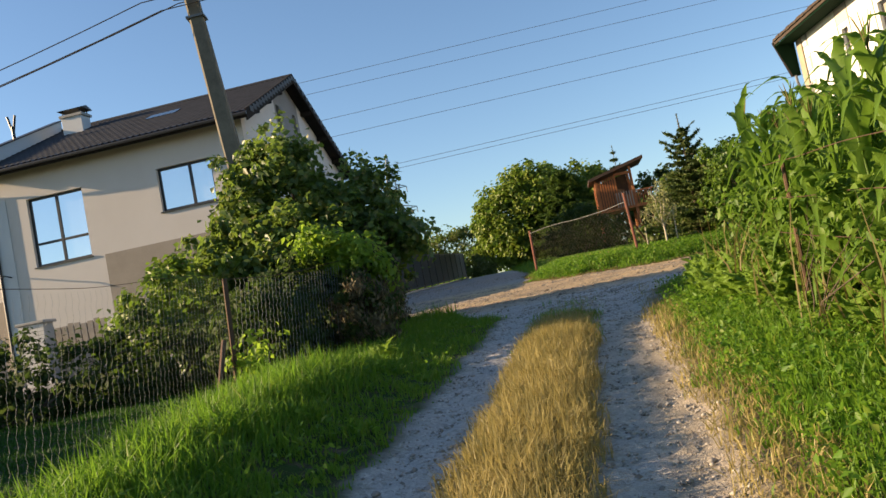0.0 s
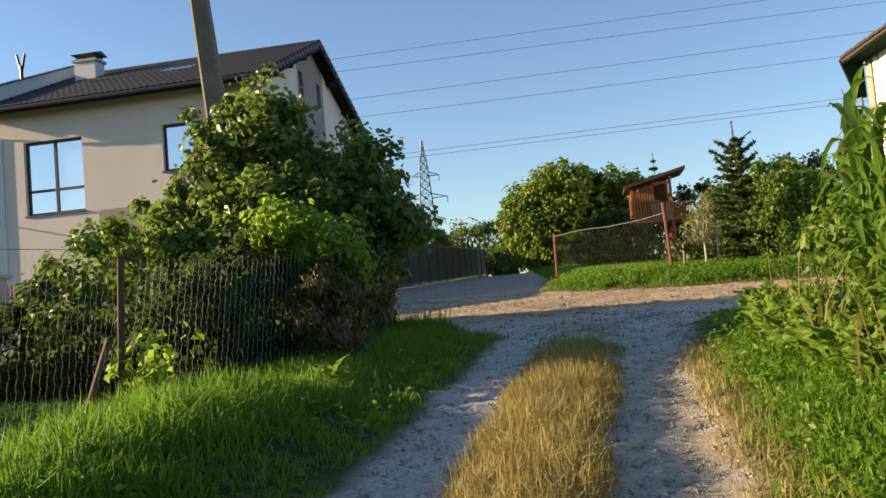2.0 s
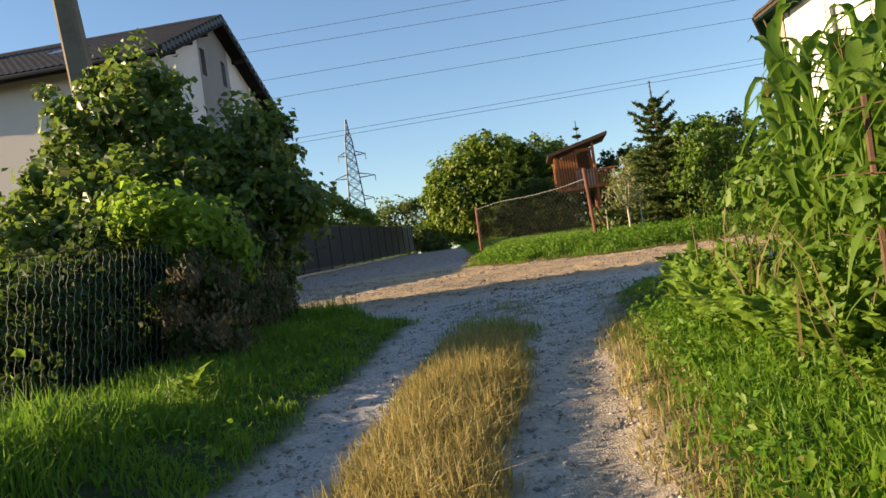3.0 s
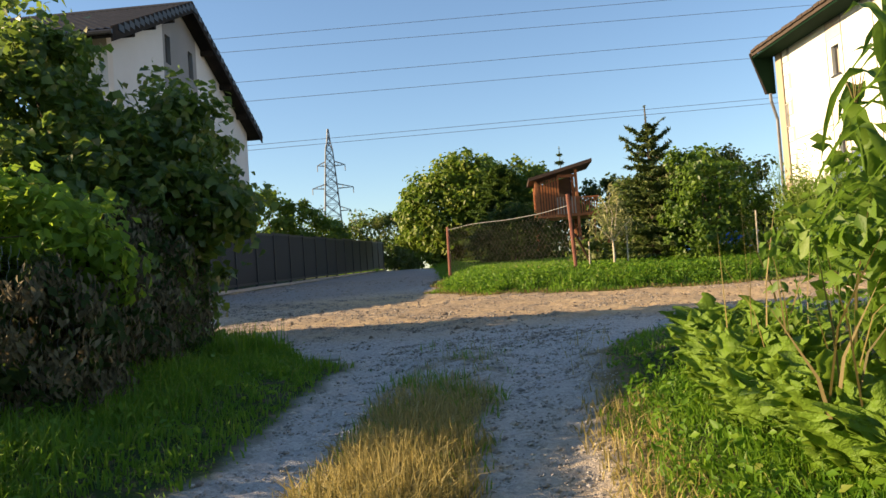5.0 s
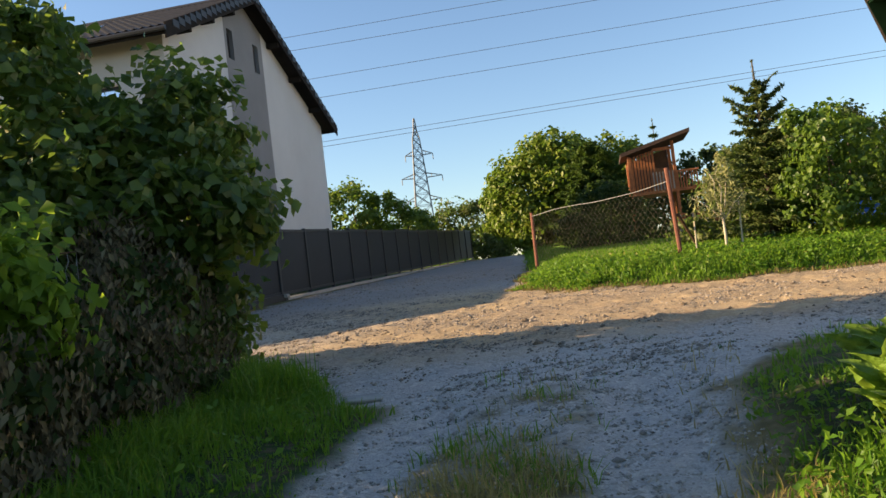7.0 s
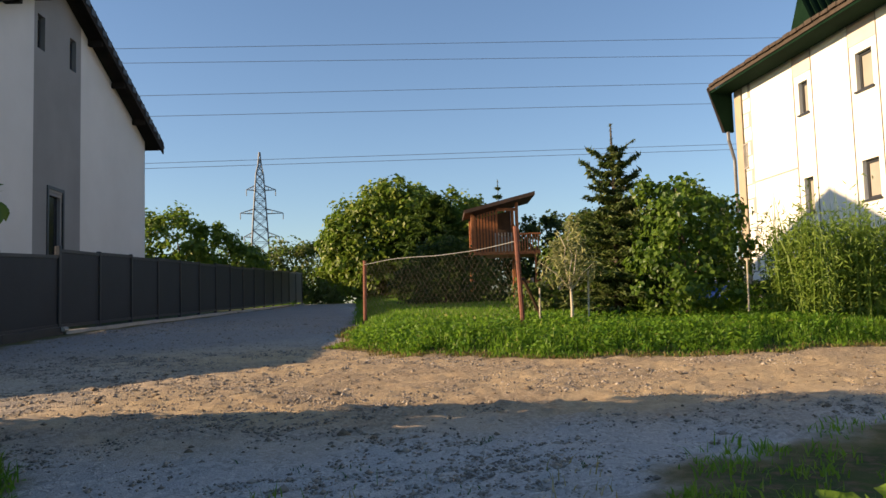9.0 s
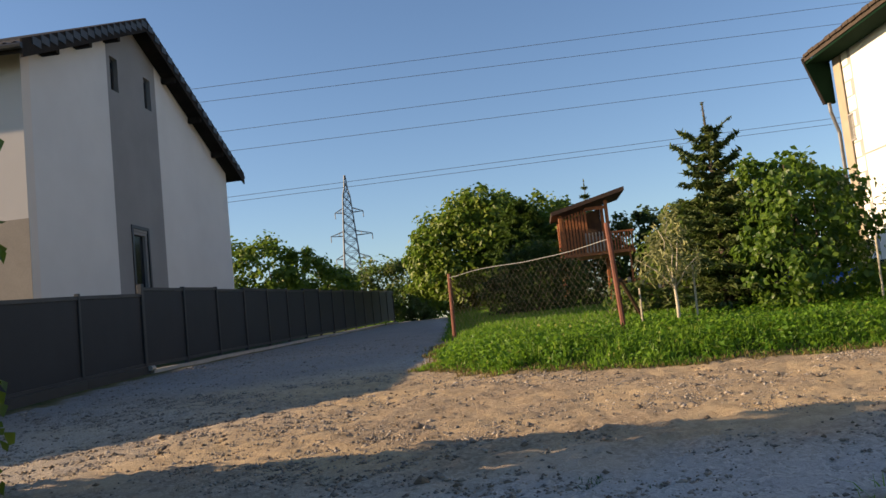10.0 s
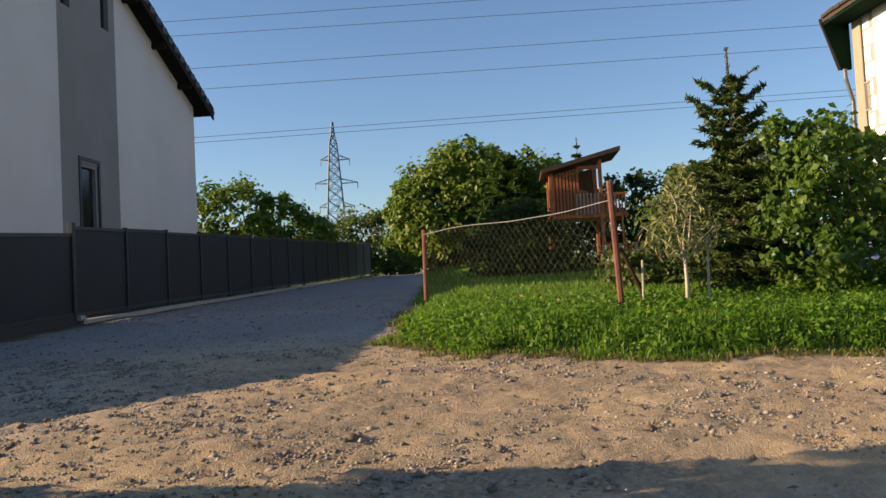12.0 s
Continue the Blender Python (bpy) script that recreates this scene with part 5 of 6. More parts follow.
rf = thing("wire_fence", "rusty wire fence with thin posts before the maize", "fence")
fnr, LR = line_path((1.62 - 0.42, -2.0), (1.62 + 0.21 * 11.2, 11.2))
for s in (3.2, 6.0, 8.8):
    p = fnr(s)
    part("post", T([tuple(p - np.array((0, 0, 0.1))), tuple(p + np.array((0.03, 0, 1.3)))], 0.017, 6), M_DARKRUST, rf, "thin rusty post")
for h in (1.25, 0.95, 0.65):
    part("strand", T([tuple(fnr(v) + np.array((0, 0, h))) for v in np.linspace(2.0, 9.4, 20)], 0.003, 4), M_DARKRUST, rf)

# ---- front fence of the plot: grey boards and white brick pillar ----
bf = thing("board_fence", "grey vertical board fence before the houses", "fence", pose(-7.9, 18.0, land1(-7.9, 18), 0, 0, -9.5))
for k in range(14):
    part("board", B(-1.2 + k * 0.155, -1.2 + k * 0.155 + 0.13, -0.012, 0.012, -0.05, 1.15 + 0.03 * math.sin(k * 1.7), bevel=0.004), M_GREY_BOARD, bf)
for z in (0.25, 0.9):
    part("rail", B(-1.2, 0.95, 0.013, 0.05, z, z + 0.07), M_GREY_BOARD, bf)
bp = thing("brick_pillar", "white brick fence pillar half hidden by ivy", "pillar", pose(-8.25, 17.4, land1(-8.25, 17.4), 0, 0, -9.5))
part("core", B(-0.27, 0.27, -0.17, 0.17, -0.05, 1.28), M_PLINTH, bp)
for r in range(16):
    for k in range(3 if r % 2 else 2):
        a, b = ((-0.29, -0.01), (0.0, 0.28))[k] if not r % 2 else ((-0.29, -0.15), (-0.14, 0.14), (0.15, 0.28))[k]
        part("brick", B(a, b, -0.185, -0.171, r * 0.08, r * 0.08 + 0.07), M_BRICK, bp)
part("cap", B(-0.33, 0.33, -0.23, 0.23, 1.281, 1.34, bevel=0.01), M_PLINTH, bp)
bw = thing("garden_wall", "low pale garden wall behind the hedge", "wall", pose(-11, 18.2, land1(-11, 18), 0, 0, -9.5))
part("wall", B(-6, 1.7, -0.1, 0.1, -0.1, 1.1), M_PLINTH, bw)

# ---- playhouse on stilts ----
HX, HY = 8.52, 38.2
hz0 = land1(HX, HY)
hut = thing("playhouse", "orange-stained wooden playhouse on stilts with dark mono-pitch roof", "playhouse", pose(HX, HY, 0, 0, 0, -10))
FL = 4.1
for x in (0.08, 1.75):
    for y in (0.05, 1.75):
        part("stilt", B(x - 0.06, x + 0.06, y - 0.06, y + 0.06, hz0 - 0.1, 5.52 + x * 0.24, bevel=0.01), M_HUT, hut, "orange timber post")
part("floor", B(-0.02, 2.6, -0.05, 1.85, FL - 0.12, FL, bevel=0.01), M_HUT, hut)
for k in range(8):
    x = 0.14 + k * 0.115
    part("wall_board", B(x, x + 0.075, 0.0, 0.03, FL, 5.45 + x * 0.24), M_HUT, hut)
for k in range(6):
    x = 1.02 + k * 0.11
    part("lower_board", B(x, x + 0.10, 0.0, 0.03, FL, FL + 0.55), M_HUT, hut)
part("back_wall", prism(bmesh.new(), [(0.15, FL), (1.68, FL), (1.68, 5.86), (0.15, 5.5)], 1.72, 1.75, axis="y"), M_HUTDARK, hut)
for k in range(9):
    part("side_board", B(0.08, 0.11, 0.14 + k * 0.18, 0.26 + k * 0.18, FL, 5.5), M_HUT, hut)
part("lintel", B(1.0, 1.7, -0.01, 0.04, 5.62, 5.74), M_HUT, hut)
for k in range(8):
    x = 1.8 + k * 0.1
    part("baluster", B(x, x + 0.05, -0.02, 0.01, FL, FL + 0.62), M_HUT, hut)
for k in range(7):
    x = 0.9 + k * 0.12
    part("baluster", B(x, x + 0.045, -0.10, -0.07, FL, FL + 0.7), M_GREY_BOARD, hut)
part("handrail", B(1.75, 2.62, -0.04, 0.03, FL + 0.62, FL + 0.68), M_HUT, hut)
bm = prism(bmesh.new(), [(-0.22, 5.52), (-0.22, 5.66), (2.42, 6.3), (2.42, 6.16)], -0.35, 2.1, axis="y")
part("roof", bm, M_HUTDARK, hut, "dark sloping board roof")
part("ladder", B(2.3, 2.36, -0.6, -0.55, hz0, FL, m=None), M_HUT, hut)
pk = thing("picket_fence", "low reddish picket fence under the playhouse", "fence", pose(9.2, 34.5, land1(9.2, 34.5)))
for k in range(12):
    part("picket", B(k * 0.16, k * 0.16 + 0.11, 0, 0.02, 0, 0.75 + 0.05 * math.sin(k * 2.2)), M_HUT if k % 3 else M_GREY_BOARD, pk)
part("rail", B(0, 1.9, 0.021, 0.05, 0.5, 0.56), M_GREY_BOARD, pk)
pool = thing("paddling_pool", "blue plastic paddling pool in the garden", "pool", pose(10.6, 25.4, land1(10.6, 25.4)))
bm = bmesh.new()
ring = [(0.9 * math.cos(t), 0.9 * math.sin(t), 0) for t in [2 * math.pi * i / 24 for i in range(25)]]
tube(bm, [(a, b, 0.15) for a, b, c in ring], 0.14, 8)
tube(bm, [(a, b, 0.38) for a, b, c in ring], 0.13, 8)
part("ring", bm, M_BLUE, pool, smooth=True)

# ---- young pale tree with stakes ----
wx, wy = 6.02, 20.2
yt = thing("young_tree", "slim young tree with pale trunk and wispy pale crown", "tree", pose(wx, wy, land1(wx, wy)))
part("trunk", branchy((0, 0, 0.55), [(0.02, 0, 1.5), (-0.45, 0.1, 1.0), (0.4, 0, 1.0), (-0.2, -0.2, 1.35), (0.25, 0.2, 1.4)], 0.016, 0.004, 3), M_PALEBARK, yt, smooth=True)
part("stem", T([(0, 0, -0.05), (0.01, 0, 0.3), (0, 0, 0.6)], [0.028, 0.024, 0.018], 8), M_PALEBARK, yt, smooth=True)
Pc, Nc = cloud([(0, 0, 1.0, 0.24, 0.22, 0.34), (-0.24, 0, 0.85, 0.24, 0.2, 0.22), (0.22, 0, 0.92, 0.22, 0.2, 0.22), (0.05, 0, 1.35, 0.10, 0.10, 0.3), (0.16, 0, 1.25, 0.08, 0.08, 0.25), (-0.2, 0, 1.15, 0.08, 0.08, 0.25)], 480, 41, (0.2, 1.3))
part("crown", leaf_mesh("crown", Pc, facing(Nc, 41, 1.0), 0.13, L_PALE, 1.0, 0.15, hang=-0.45, seed=41), None, yt)
for dx, dy, h in ((0.32, 0.15, 0.85), (2.9, 0.0, 1.0), (-0.35, 0.5, 0.6)):
    single("stake", T([(wx + dx, wy + dy, land1(wx + dx, wy + dy) - 0.05), (wx + dx + 0.02, wy + dy, land1(wx + dx, wy + dy) + h)], 0.014, 6), M_PALEBARK, "thin pale wooden garden stake", "stake", group="garden stakes")

# ---- maize, horseradish and weeds along the lane ----
def maize_leaf(seed):
    """One long arching blade that rises along x and hangs over, folded along its rib."""
    g = random.Random(seed)
    L, droop = g.uniform(0.5, 0.8), g.uniform(0.45, 1.2)
    V, F = [], []
    n = 11
    for i in range(n):
        t = i / (n - 1)
        x, z = L * t * (0.26 + 0.34 * t), L * (1.15 * t - droop * t ** 2.9)
        y = 0.03 * math.sin(t * 7 + seed)
        w = 0.048 * min(1.0, 0.35 + 2.2 * t) * (1 - t ** 2.2) + 0.002
        wave = 0.35 * w * math.sin(t * 21 + seed)
        V += [(x, y + w, z + 0.35 * w + wave), (x, y, z), (x, y - w, z + 0.35 * w - wave)]
    for i in range(n - 1):
        q = i * 3
        F += [(q, q + 1, q + 4, q + 3), (q + 1, q + 2, q + 5, q + 4)]
    return mesh_np("leaf", np.array(V), np.array(F), L_CORN, True)


def broad_leaf(seed):
    """One long-stalked leaf that stands up along z and bends over towards x: scalloped, with ruffled margins and a sunk rib."""
    g = random.Random(seed)
    L, bend, ph = g.uniform(0.46, 0.64), g.uniform(0.02, 0.42), g.uniform(0, 6)
    half_w, lobes, twist = g.uniform(0.072, 0.10), g.uniform(26, 36), g.uniform(-0.5, 0.5)
    V, F = [], []
    n, across = 23, (-1, -0.78, -0.4, 0, 0.4, 0.78, 1)
    for i in range(n):
        t = i / (n - 1)
        x, z = L * (bend * t ** 2.4 + 0.06 * t), L * (t - 0.62 * bend * t ** 3.4)
        blade = max(0.0, (t - 0.32) / 0.68)
        w = 0.005 if blade == 0 else half_w * math.sin(math.pi * min(1, 0.94 * blade ** 0.8 + 0.06)) ** 0.65 + 0.004
        for k in across:
            edge = abs(k) ** 2
            out = 1 + edge * (0.26 * math.sin(t * lobes + ph + k) + 0.12 * math.sin(t * lobes * 1.9 + 2 * ph)) * (blade > 0)
            ruffle = w * edge * (0.42 * math.sin(t * lobes * 0.8 + ph + 2 * k) + 0.22 * math.sin(t * lobes * 1.7 + 3 * k))
            pucker = 0.10 * w * math.sin(t * 44 + ph) * (1 - edge) * (k != 0) + 0.16 * w * (k != 0) * (1 - edge)
            a = twist * blade * k
            V.append((x - 0.45 * w * edge + ruffle + pucker + w * a, k * w * out, z + 0.3 * ruffle))
    m = len(across)
    for i in range(n - 1):
        for k in range(m - 1):
            q = i * m + k
            F.append((q, q + 1, q + m + 1, q + m))
    return mesh_np("leaf", np.array(V), np.array(F), L_DOCK, True)


MAIZE_LEAVES = [maize_leaf(s) for s in range(7)]
BROAD_LEAVES = [broad_leaf(s) for s in range(8)]
MAIZE_STALK = bm_mesh("stalk", T([(0, 0, -0.05), (0.01, 0, 0.9), (0, 0.01, 1.75)], [0.017, 0.014, 0.006], 6), L_CORN, True)
bm = bmesh.new()
for k in range(6):
    tube(bm, [(0, 0.01, 1.72), (0.03 * math.cos(k), 0.03 * math.sin(k), 1.83), (0.06 * math.cos(k), 0.06 * math.sin(k), 1.92)], [0.004, 0.004, 0.002], 4)
MAIZE_TASSEL = bm_mesh("tassel", bm, L_DRYWEED)


def place(me, name, parent, m):
    ob = new(name, me)
    ob.parent = parent
    ob.matrix_basis = m
    return ob


g = random.Random(21)
for row in range(5):
    for k in range(30):
        y = 3.0 + k * 0.215 + g.uniform(-0.06, 0.06)
        w = 1.78 + row * 0.3 + g.uniform(-0.07, 0.07)
        x = w + 0.21 * y
        if y > 8.5 + 0.15 * row:
            continue
        t = thing("maize_plant", "tall green maize plant with arching leaves", "maize", pose(x, y, land1(x, y), g.uniform(-4, 4), g.uniform(-4, 4), g.uniform(0, 360)) @ Matrix.Scale(g.uniform(0.82, 1.02), 4), group="maize plants")
        place(MAIZE_STALK, "stalk", t, Matrix.Identity(4))
        if g.random() < 0.5:
            place(MAIZE_TASSEL, "tassel", t, Matrix.Identity(4))
        for q in range(13):
            place(MAIZE_LEAVES[g.randrange(7)], "leaf", t, pose(0, 0, 0.22 + q * 0.115, 0, g.uniform(-14, 12) - 1.2 * q, q * 180 + g.uniform(-40, 40)))
dock_spots = []
for k in range(96):
    y = 6.7 + 4.1 * (k + g.random()) / 96
    w = float(np.interp(y, [6.7, 7.6, 8.3, 9.2, 10.0, 10.8], [1.48, 1.32, 1.16, 1.08, 1.2, 1.42])) + 0.55 * g.random() ** 1.2
    dock_spots.append((w, y, g.uniform(0.78, 1.12)))
for k in range(12):
    dock_spots.append((1.45 + 0.3 * g.random(), 4.4 + 2.2 * (k + g.random()) / 12, g.uniform(0.6, 0.85)))
for w, y, sc in dock_spots:
    x = w + 0.21 * y
    t = thing("horseradish_plant", "lush horseradish plant with long crinkled green leaves", "plant", pose(x, y, land1(x, y) - 0.02) @ Matrix.Scale(sc, 4), group="horseradish plants")
    for q in range(g.randrange(22, 30)):
        a = q * 137.5 + g.uniform(-25, 25)
        place(BROAD_LEAVES[g.randrange(8)], "leaf", t, pose(0.05 * math.cos(radians(a)), 0.05 * math.sin(radians(a)), 0, g.uniform(-16, 16), g.uniform(-8, 24), a + g.uniform(-180, 180)) @ Matrix.Scale(0.38 + 0.52 * g.random() ** 1.3, 4))
t = thing("dock_plant", "single dock plant with pale green leaves in the grass", "plant", pose(-0.58, 8.6, land1(-0.58, 8.6)) @ Matrix.Scale(0.68, 4))
for q in range(9):
    place(BROAD_LEAVES[q % 8], "leaf", t, pose(0, 0, 0, 0, 4 + 4 * (q % 6), q * 137.5) @ Matrix.Scale(1.0 - 0.03 * q, 4))


def ovate_leaf(seed):
    """One pointed, cupped leaf along x with a short stalk."""
    g = random.Random(seed)
    L, dr = g.uniform(0.13, 0.2), g.uniform(0.2, 0.7)
    V, F = [], []
    for i in range(9):
        t = i / 8
        b = max(0.0, (t - 0.15) / 0.85)
        w = 0.003 + 0.29 * L * math.sin(math.pi * b ** 0.75) ** 0.9
        for k in (-1, 0, 1):
            V.append((L * t, k * w, L * (0.25 * t - dr * t * t) + 0.3 * w * abs(k) + 0.2 * w * k * math.sin(9 * t + seed)))
    for i in range(8):
        q = i * 3
        F += [(q, q + 1, q + 4, q + 3), (q + 1, q + 2, q + 5, q + 4)]
    return mesh_np("leaf", np.array(V), np.array(F), L_DOCK, True)


OVATE_LEAVES = [ovate_leaf(s) for s in range(5)]
WEED_STEM = bm_mesh("stem", T([(0, 0, -0.05), (0.02, 0.01, 0.5), (0.0, 0.0, 1.1)], [0.007, 0.006, 0.003], 5), L_CORN, True)
for k in range(27):
    y = 4.0 + 5.8 * ((k + g.random()) / 27) ** 0.7
    x = 1.66 + 0.2 * g.random() + 0.21 * y
    t = thing("tall_weed", "tall leafy green weed beside the wire fence", "plant", pose(x, y, land1(x, y), g.uniform(-9, 9), g.uniform(-9, 9), g.uniform(0, 360)) @ Matrix.Scale(g.uniform(0.6, 1.0), 4), group="tall weeds")
    place(WEED_STEM, "stem", t, Matrix.Identity(4))
    for q in range(19):
        place(OVATE_LEAVES[g.randrange(5)], "leaf", t, pose(0, 0, 0.12 + q * 0.054, g.uniform(-20, 20), g.uniform(-35, 20), q * 137.5 + g.uniform(-20, 20)) @ Matrix.Scale(1.15 - 0.028 * q, 4))
wp = scatter(2.0, 4.2, 3.0, 9.6, 30, lambda x, y, d: (lane_w(x, y) > 1.25) & (lane_w(x, y) < 1.75), 51)
single("dry_weeds", blades("dry_weeds", wp, 1.0, L_DRYWEED, 0.007, 0.3, 51), None, "tall dry weeds along the wire fence", "weeds", kind="stuff")
vb = [(1.68 + 0.21 * (3.6 + 0.55 * i) + 0.08 * math.sin(i * 3), 3.6 + 0.55 * i, land1(1.68 + 0.21 * (3.6 + 0.55 * i), 3.6 + 0.55 * i) + 0.75 + 0.15 * math.sin(i * 1.7), 0.17, 0.33, 0.42) for i in range(11)]
tree("climbing_weeds", "bright green climbing weeds on the wire fence", "weeds", (2.7, 6.0), vb, 2300, L_CORN, 0.085, seed=55, r0=0.008, loose=1.0, shell=(0.3, 1.2))
gp = scatter(9.5, 11.9, 19.4, 20.9, 110, lambda x, y, d: d < 0.65 + 0.5 * wob(x, y, 2.3, 1), 52)
rd = thing("goldenrod", "dense clump of tall bright goldenrod stems", "plant")
tagged(part("stem_cluster", blades("stem_cluster", gp, 1.9, L_REED, 0.012, 0.12, 52), None, rd), kind="stuff")
gi = np.repeat(gp, 45, 0)
rr = np.random.default_rng(3)
gi = gi + np.c_[rr.normal(0, 0.10, (len(gi), 2)), rr.uniform(0.15, 1.0, len(gi)) * np.repeat(1.45 + 0.4 * wob(gp[:, 0], gp[:, 1], 3.0, 2) + 0.2 * rr.standard_normal(len(gp)), 45)]
part("leaves", leaf_mesh("leaves", gi, unit(rr.standard_normal(gi.shape) + (0, 0, 0.5)), 0.13, L_REED, 1.0, 0.2, hang=0.3, seed=9), None, rd).name = "foliage"

# ---- grasses ----
def off_road(x, y):
    return road_distance(x, y) + 0.22 * wob(x, y, 2.3) + 0.10 * wob(x, y, 7.7, 2)


def wobw(x, y):
    return lane_w(x, y) + 0.07 * wob(x, y, 2.1, 1) + 0.05 * wob(x, y, 6.0, 3)


def grass(name, label, P, h, mat, width, lean, seed, bend=0.5):
    single(name, blades(name, P, h, mat, width, lean, seed, bend), None, label, "grass", kind="stuff")


P = scatter(-2.8, 1.4, 2.2, 15.0, 3000, lambda x, y, d: (wobw(x, y) < -1.5) & (x > fence_x(y) + 0.02) & (off_road(x, y) > 0) & (d < sstep(-1.42, -1.8, wobw(x, y)) * (0.55 + 0.45 * wob(x, y, 3.0, 6))), 61)
hh = 0.07 + 0.19 * sstep(-1.9, -2.6, lane_w(P[:, 0], P[:, 1])) * (1 - 0.4 * sstep(8.8, 10.0, P[:, 1])) + 0.06 * wob(P[:, 0], P[:, 1], 3.2, 3) + 0.05 * wob(P[:, 0], P[:, 1], 9.0, 5)
grass("green_grass", "lush green grass along the wire fence", P, hh, L_GRASS, 0.0062, 0.55, 61, 0.9)
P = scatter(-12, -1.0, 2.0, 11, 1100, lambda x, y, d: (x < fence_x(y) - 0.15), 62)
grass("green_grass", "mown lawn behind the wire fence", P, 0.05, L_SHADED_GRASS, 0.009, 0.6, 62)
P = scatter(-0.6, 2.6, 2.0, 12.6, 5200, lambda x, y, d: (wobw(x, y) > -1.0) & (wobw(x, y) < -0.14) & (d < (1 - 0.98 * sstep(9.2, 11.2, y)) * (0.7 + 0.35 * wob(x, y, 11.0, 2)) * (0.25 + 0.75 * (1 - sstep(0.2, 0.46, np.abs(wobw(x, y) + 0.57))))), 63)
hh = (0.20 + 0.06 * wob(P[:, 0], P[:, 1], 8.5, 5)) * (1 - 0.45 * np.clip(np.abs(wobw(P[:, 0], P[:, 1]) + 0.57) / 0.43, 0, 1) ** 2) * (1 - 0.45 * sstep(8.0, 11.0, P[:, 1]))
grass("dry_grass", "dry golden grass strip between the wheel ruts", P, hh, L_DRYGRASS, 0.0036, 0.6, 63, 0.9)
P = scatter(0.4, 2.9, 7.5, 13, 1500, lambda x, y, d: (wobw(x, y) > -1.05) & (wobw(x, y) < -0.1) & (d < 0.5 * sstep(7.5, 9.5, y) * (1 - 0.6 * sstep(11.2, 12.4, y)) * np.clip((wob(x, y, 4.5, 2) + 0.25 - 0.45 * sstep(10.5, 11.5, y)) * 2, 0, 1)), 64)
grass("green_grass", "sparse green grass at the end of the strip", P, 0.11, L_GRASS, 0.004, 0.5, 64)
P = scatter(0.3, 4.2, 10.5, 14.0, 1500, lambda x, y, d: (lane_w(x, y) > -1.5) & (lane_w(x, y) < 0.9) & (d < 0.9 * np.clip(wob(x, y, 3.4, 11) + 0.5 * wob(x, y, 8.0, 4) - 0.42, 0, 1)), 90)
grass("green_grass", "sparse grass tufts on the trampled crossing", P, 0.04, L_SHADED_GRASS, 0.004, 0.9, 90, 0.9)
P = scatter(0.9, 5.2, 2.2, 13.8, 2400, lambda x, y, d: (wobw(x, y) > 0.52) & (lane_w(x, y) < 1.9) & (off_road(x, y) > -0.05) & (wobw(x, y) > 0.52 + 0.75 * sstep(11.2, 12.6, y)) & (d < (0.35 + 0.65 * sstep(0.55, 0.85, wobw(x, y))) * (0.7 + 0.4 * wob(x, y, 3.1, 7)) * (1 - sstep(9.3, 10.6, y) * (0.97 - 0.8 * np.clip(wob(x, y, 2.7, 5), 0, 1) * sstep(0.55, 0.95, lane_w(x, y))))), 65)
hh = (0.07 + 0.09 * sstep(0.55, 1.1, lane_w(P[:, 0], P[:, 1])) + 0.045 * wob(P[:, 0], P[:, 1], 3.2, 3)) * (1 - 0.5 * sstep(9.6, 11, P[:, 1]))
grass("green_grass", "green grass beside the right wheel rut", P, hh, L_GRASS, 0.006, 0.6, 65, 0.9)
P = scatter(0.9, 4.2, 2.2, 13.0, 1500, lambda x, y, d: (wobw(x, y) > 0.40) & (wobw(x, y) < 0.85) & (d < 0.6 * (1 - 0.9 * sstep(9.2, 10.6, y))), 66)
grass("dry_grass", "dry grass fringe along the rut", P, 0.10, L_DRYGRASS, 0.004, 0.7, 66)
P = scatter(3.0, 11, 11.0, 14.2, 900, lambda x, y, d: (off_road(x, y) > -0.1) & (lane_w(x, y) > 0.8 + 0.6 * sstep(11.5, 12.8, y)) & (d < 0.15 + 0.8 * wob(x, y, 2.5, 8)), 67)
grass("green_grass", "short grass at the crossing's corner", P, 0.085, L_GRASS, 0.006, 0.7, 67)
P = scatter(2.3, 13.5, 17.4, 24.5, 1100, lambda x, y, d: (off_road(x, y) > 0.02) & (d < 0.45 + 0.55 * (1 - sstep(1.6, 3.2, off_road(x, y)))), 68)
hh = 0.06 + 0.09 * sstep(0.05, 0.6, off_road(P[:, 0], P[:, 1])) * (1 - 0.55 * sstep(2.2, 3.4, off_road(P[:, 0], P[:, 1]))) + 0.05 * wob(P[:, 0], P[:, 1], 1.9, 3)
grass("green_grass", "bright green verge grass before the garden", P, hh, L_GRASS, 0.010, 0.65, 68, 0.9)
P = scatter(2.3, 13.5, 17.2, 24.5, 700, lambda x, y, d: (np.abs(off_road(x, y) - 0.05) < 0.14), 92)
grass("dry_grass", "brown dry fringe at the verge's edge", P, 0.07, L_DRYWEED, 0.008, 0.9, 92, 0.9)
P = scatter(2.8, 15, 24.5, 46, 160, lambda x, y, d: (off_road(x, y) > 0.1), 69)
grass("green_grass", "garden lawn behind the mesh fence", P, 0.12, L_GRASS, 0.014, 0.5, 69)
P = scatter(-6, 12, 46, 66, 60, lambda x, y, d: (off_road(x, y) > 0.1), 70)
grass("green_grass", "rough grass at the end of the road", P, 0.25, L_GRASS, 0.03, 0.5, 70)

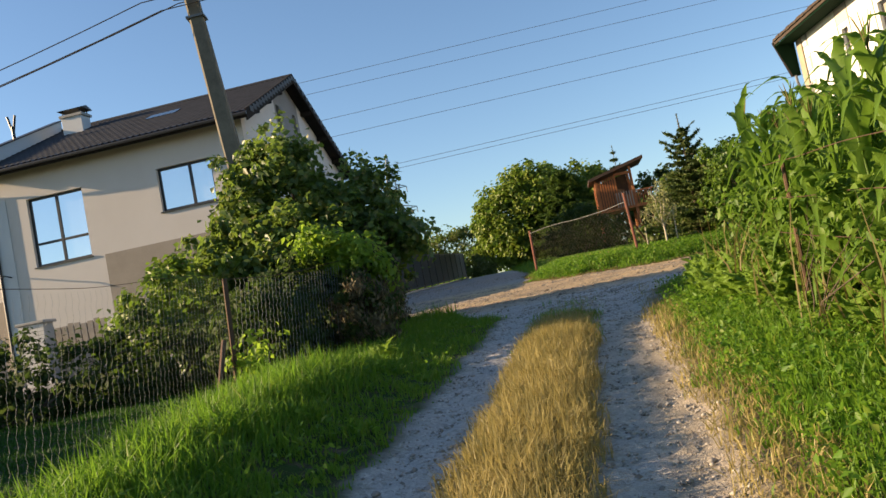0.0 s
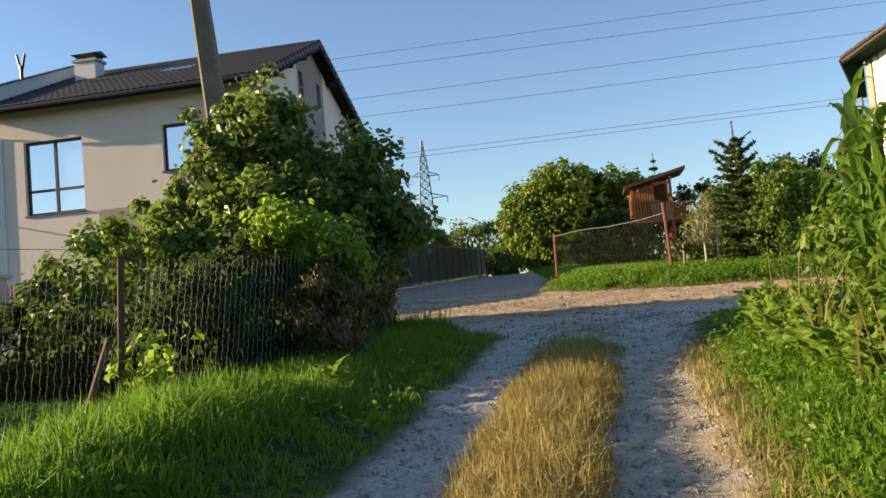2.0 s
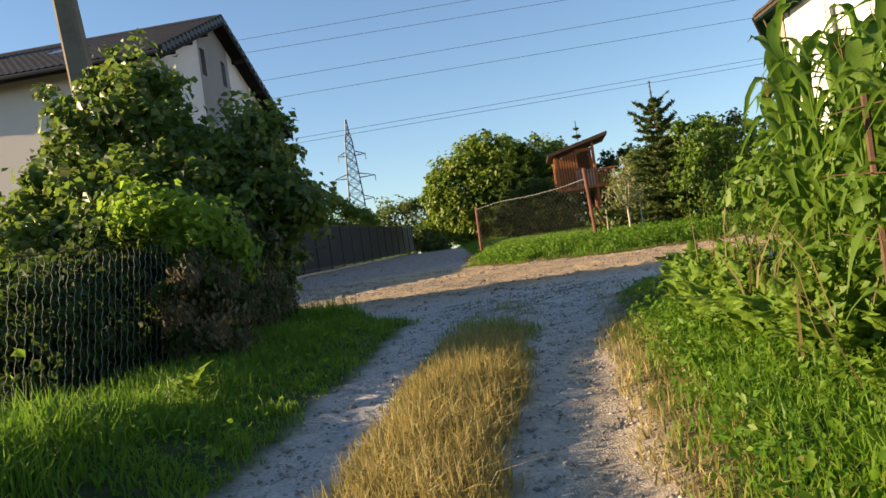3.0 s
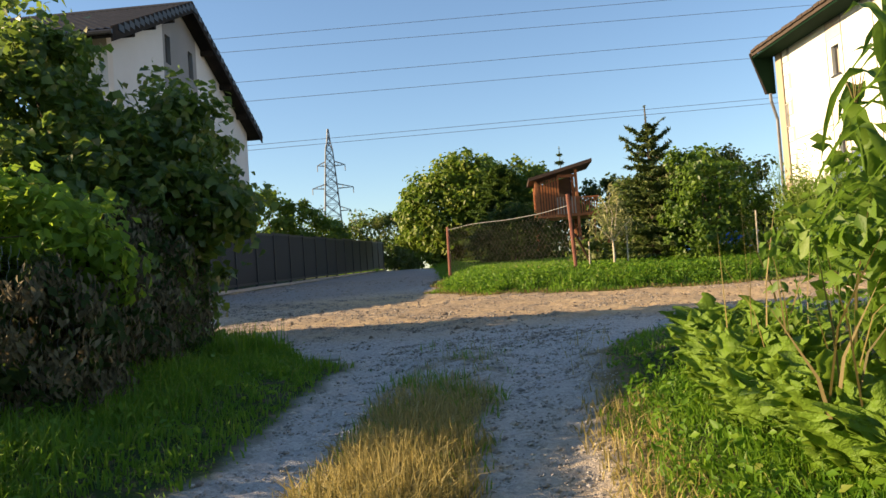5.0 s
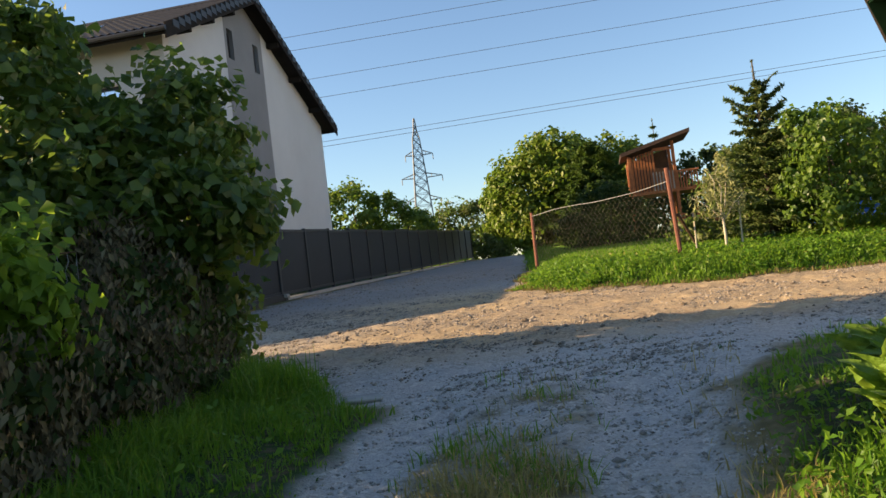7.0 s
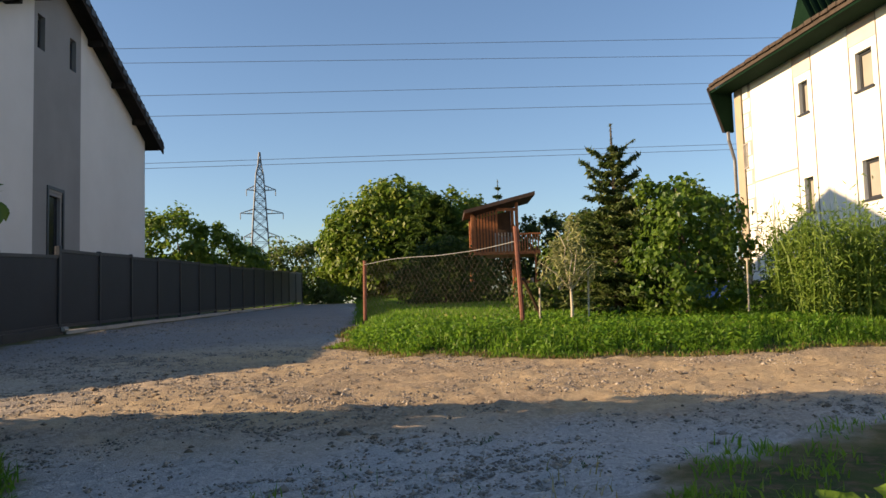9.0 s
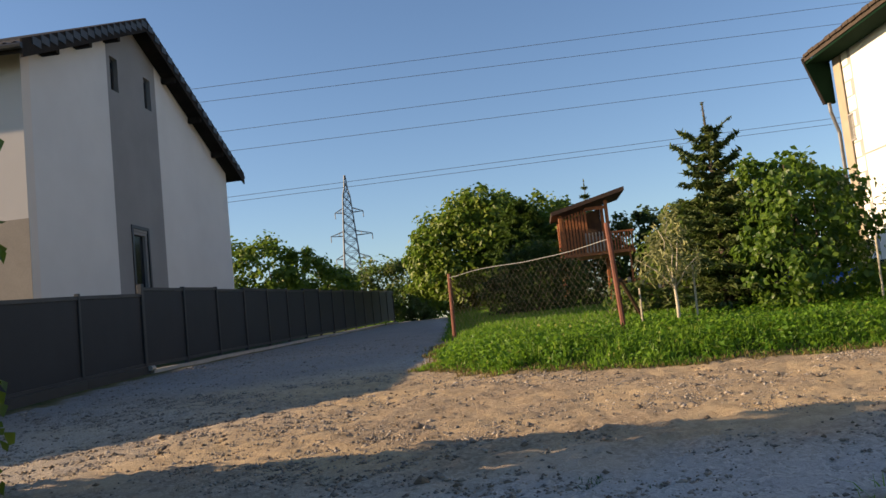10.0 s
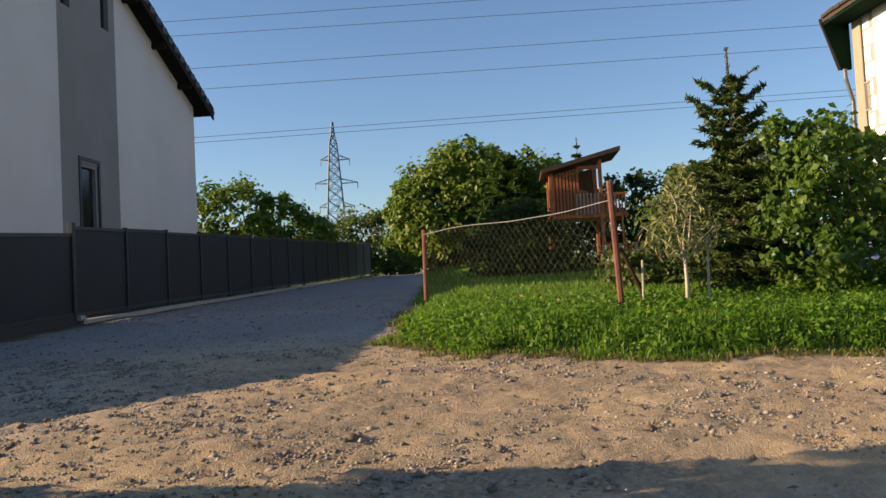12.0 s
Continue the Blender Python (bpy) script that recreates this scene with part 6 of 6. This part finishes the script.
def low_leaves(name, label, P, size, mat, seed, hmax):
    g = np.random.default_rng(seed)
    Q = P + np.c_[g.normal(0, 0.01, (len(P), 2)), g.uniform(0.02, hmax, len(P))]
    single(name, leaf_mesh(name, Q, unit(g.standard_normal(Q.shape) * 0.6 + (0, 0, 1)), g.uniform(0.6, 1.4, len(P)) * size, mat, 1.0, 0.6, seed=seed), None, label, "weeds", kind="stuff")


P = scatter(2.6, 10, 17.8, 22, 1300, lambda x, y, d: (off_road(x, y) > 0.18) & (d < 0.4 + 0.7 * wob(x, y, 1.6, 4)), 81)
low_leaves("low_weeds", "low broad-leaved weeds in the verge", P, 0.065, L_GRASS, 81, 0.18)
P = scatter(1.2, 4.2, 2.5, 11.0, 1000, lambda x, y, d: (wobw(x, y) > 0.68) & (lane_w(x, y) < 1.6) & (d < 0.5 + 0.5 * wob(x, y, 2.6, 4)), 82)
low_leaves("low_weeds", "low leafy weeds under the horseradish", P, 0.045, L_GRASS, 82, 0.2)
P = scatter(-3.4, 0.6, 3.0, 13.5, 220, lambda x, y, d: (wobw(x, y) < -1.6) & (lane_w(x, y) > -3.5) & (d < 0.3 + 0.6 * wob(x, y, 2.0, 9)), 83)
low_leaves("low_weeds", "low leafy weeds in the grass", P, 0.05, L_GRASS, 83, 0.18)

P = scatter(-0.4, 0.6, 12.4, 13.5, 900, lambda x, y, d: d < 1 - ((x - 0.05) ** 2 + (y - 12.95) ** 2) / 0.16, 84)
grass("green_grass", "dark tall grass tuft at the foot of the bush", P, 0.36, L_GRASS, 0.007, 0.4, 84, 0.6)

# ---- loose stones ----
def stones(n, x0, x1, y0, y1, keep, size, seed, mat=None):
    P = scatter(x0, x1, y0, y1, n / ((x1 - x0) * (y1 - y0)), keep, seed)
    g = np.random.default_rng(seed)
    m = len(P)
    octa = np.array([(1, 0, 0), (0, 1, 0), (-1, 0, 0), (0, -1, 0), (0, 0, 0.6), (0, 0, -0.6)], float)
    tri = np.array([(0, 1, 4), (1, 2, 4), (2, 3, 4), (3, 0, 4), (1, 0, 5), (2, 1, 5), (3, 2, 5), (0, 3, 5)])
    r = size * np.exp(g.normal(0, 0.45, m))[:, None, None]
    V = octa[None] * g.uniform(0.6, 1.35, (m, 6, 1)) * r
    a = g.uniform(0, 6.28, m)
    c, s = np.cos(a)[:, None], np.sin(a)[:, None]
    V = np.stack([V[..., 0] * c - V[..., 1] * s, V[..., 0] * s + V[..., 1] * c, V[..., 2]], -1) + P[:, None, :] + np.array((0, 0, 0.010))
    F = tri[None] + (np.arange(m) * 6)[:, None, None]
    return mesh_np("gravel", V.reshape(-1, 3), F.reshape(-1, 3), mat or M_STONE)


single("gravel", stones(150000, -3.5, 9.5, 12.5, 20.5, lambda x, y, d: (off_road(x, y) < -0.05) & (d < 0.42 - 0.05 * x + 0.95 * wob(x, y, 1.4, 2)), 0.0092, 71), None, "loose grey gravel stones on the crossing", "gravel", kind="stuff")
single("gravel", stones(36000, -0.8, 3.6, 2.0, 13.2, lambda x, y, d: ((y > 10.2) & (wobw(x, y) > -1.5) & (wobw(x, y) < 0.7)) | (((wobw(x, y) > -0.15) & (wobw(x, y) < 0.5)) | ((wobw(x, y) > -1.5) & (wobw(x, y) < -1.0))), 0.009, 72, M_RUTSTONE), None, "loose gravel stones in the wheel ruts", "gravel", kind="stuff")
single("gravel", stones(22000, -7.0, 3.5, 15.5, 30, lambda x, y, d: (off_road(x, y) < -0.05) & (d < 0.6 - 0.12 * x + 0.4 * wob(x, y, 1.7, 5)), 0.012, 73), None, "loose grey gravel on the road along the gate", "gravel", kind="stuff")
single("clods", stones(2600, -1.0, 12.0, 13.8, 18.6, lambda x, y, d: (off_road(x, y) < -0.15) & (d < 0.25 + 0.8 * wob(x, y, 0.9, 9)), 0.018, 74, M_CLOD), None, "dark clods of earth and coarse stones on the crossing", "gravel", kind="stuff")
for sx, sy, sw, rz in ((-0.63, 25.55, 0.10, 20), (0.25, 21.6, 0.05, 50), (0.1, 38.0, 0.16, 10)):
    single("pale_stone", B(-sw, sw, -sw * 0.5, sw * 0.5, 0.0, sw * 0.4, bevel=sw * 0.15), M_PLINTH, "flat pale stone lying on the grey road", "stone", pose(sx, sy, land1(sx, sy), 3, 2, rz), group="pale road stones")
single("flat_stone", B(-0.14, 0.14, -0.06, 0.06, 0.0, 0.05, bevel=0.02), M_PLINTH, "flat pale stone lying at the rut's edge", "stone", pose(0.80, 12.5, land1(0.8, 12.5) + 0.005, 4, 3, 20))
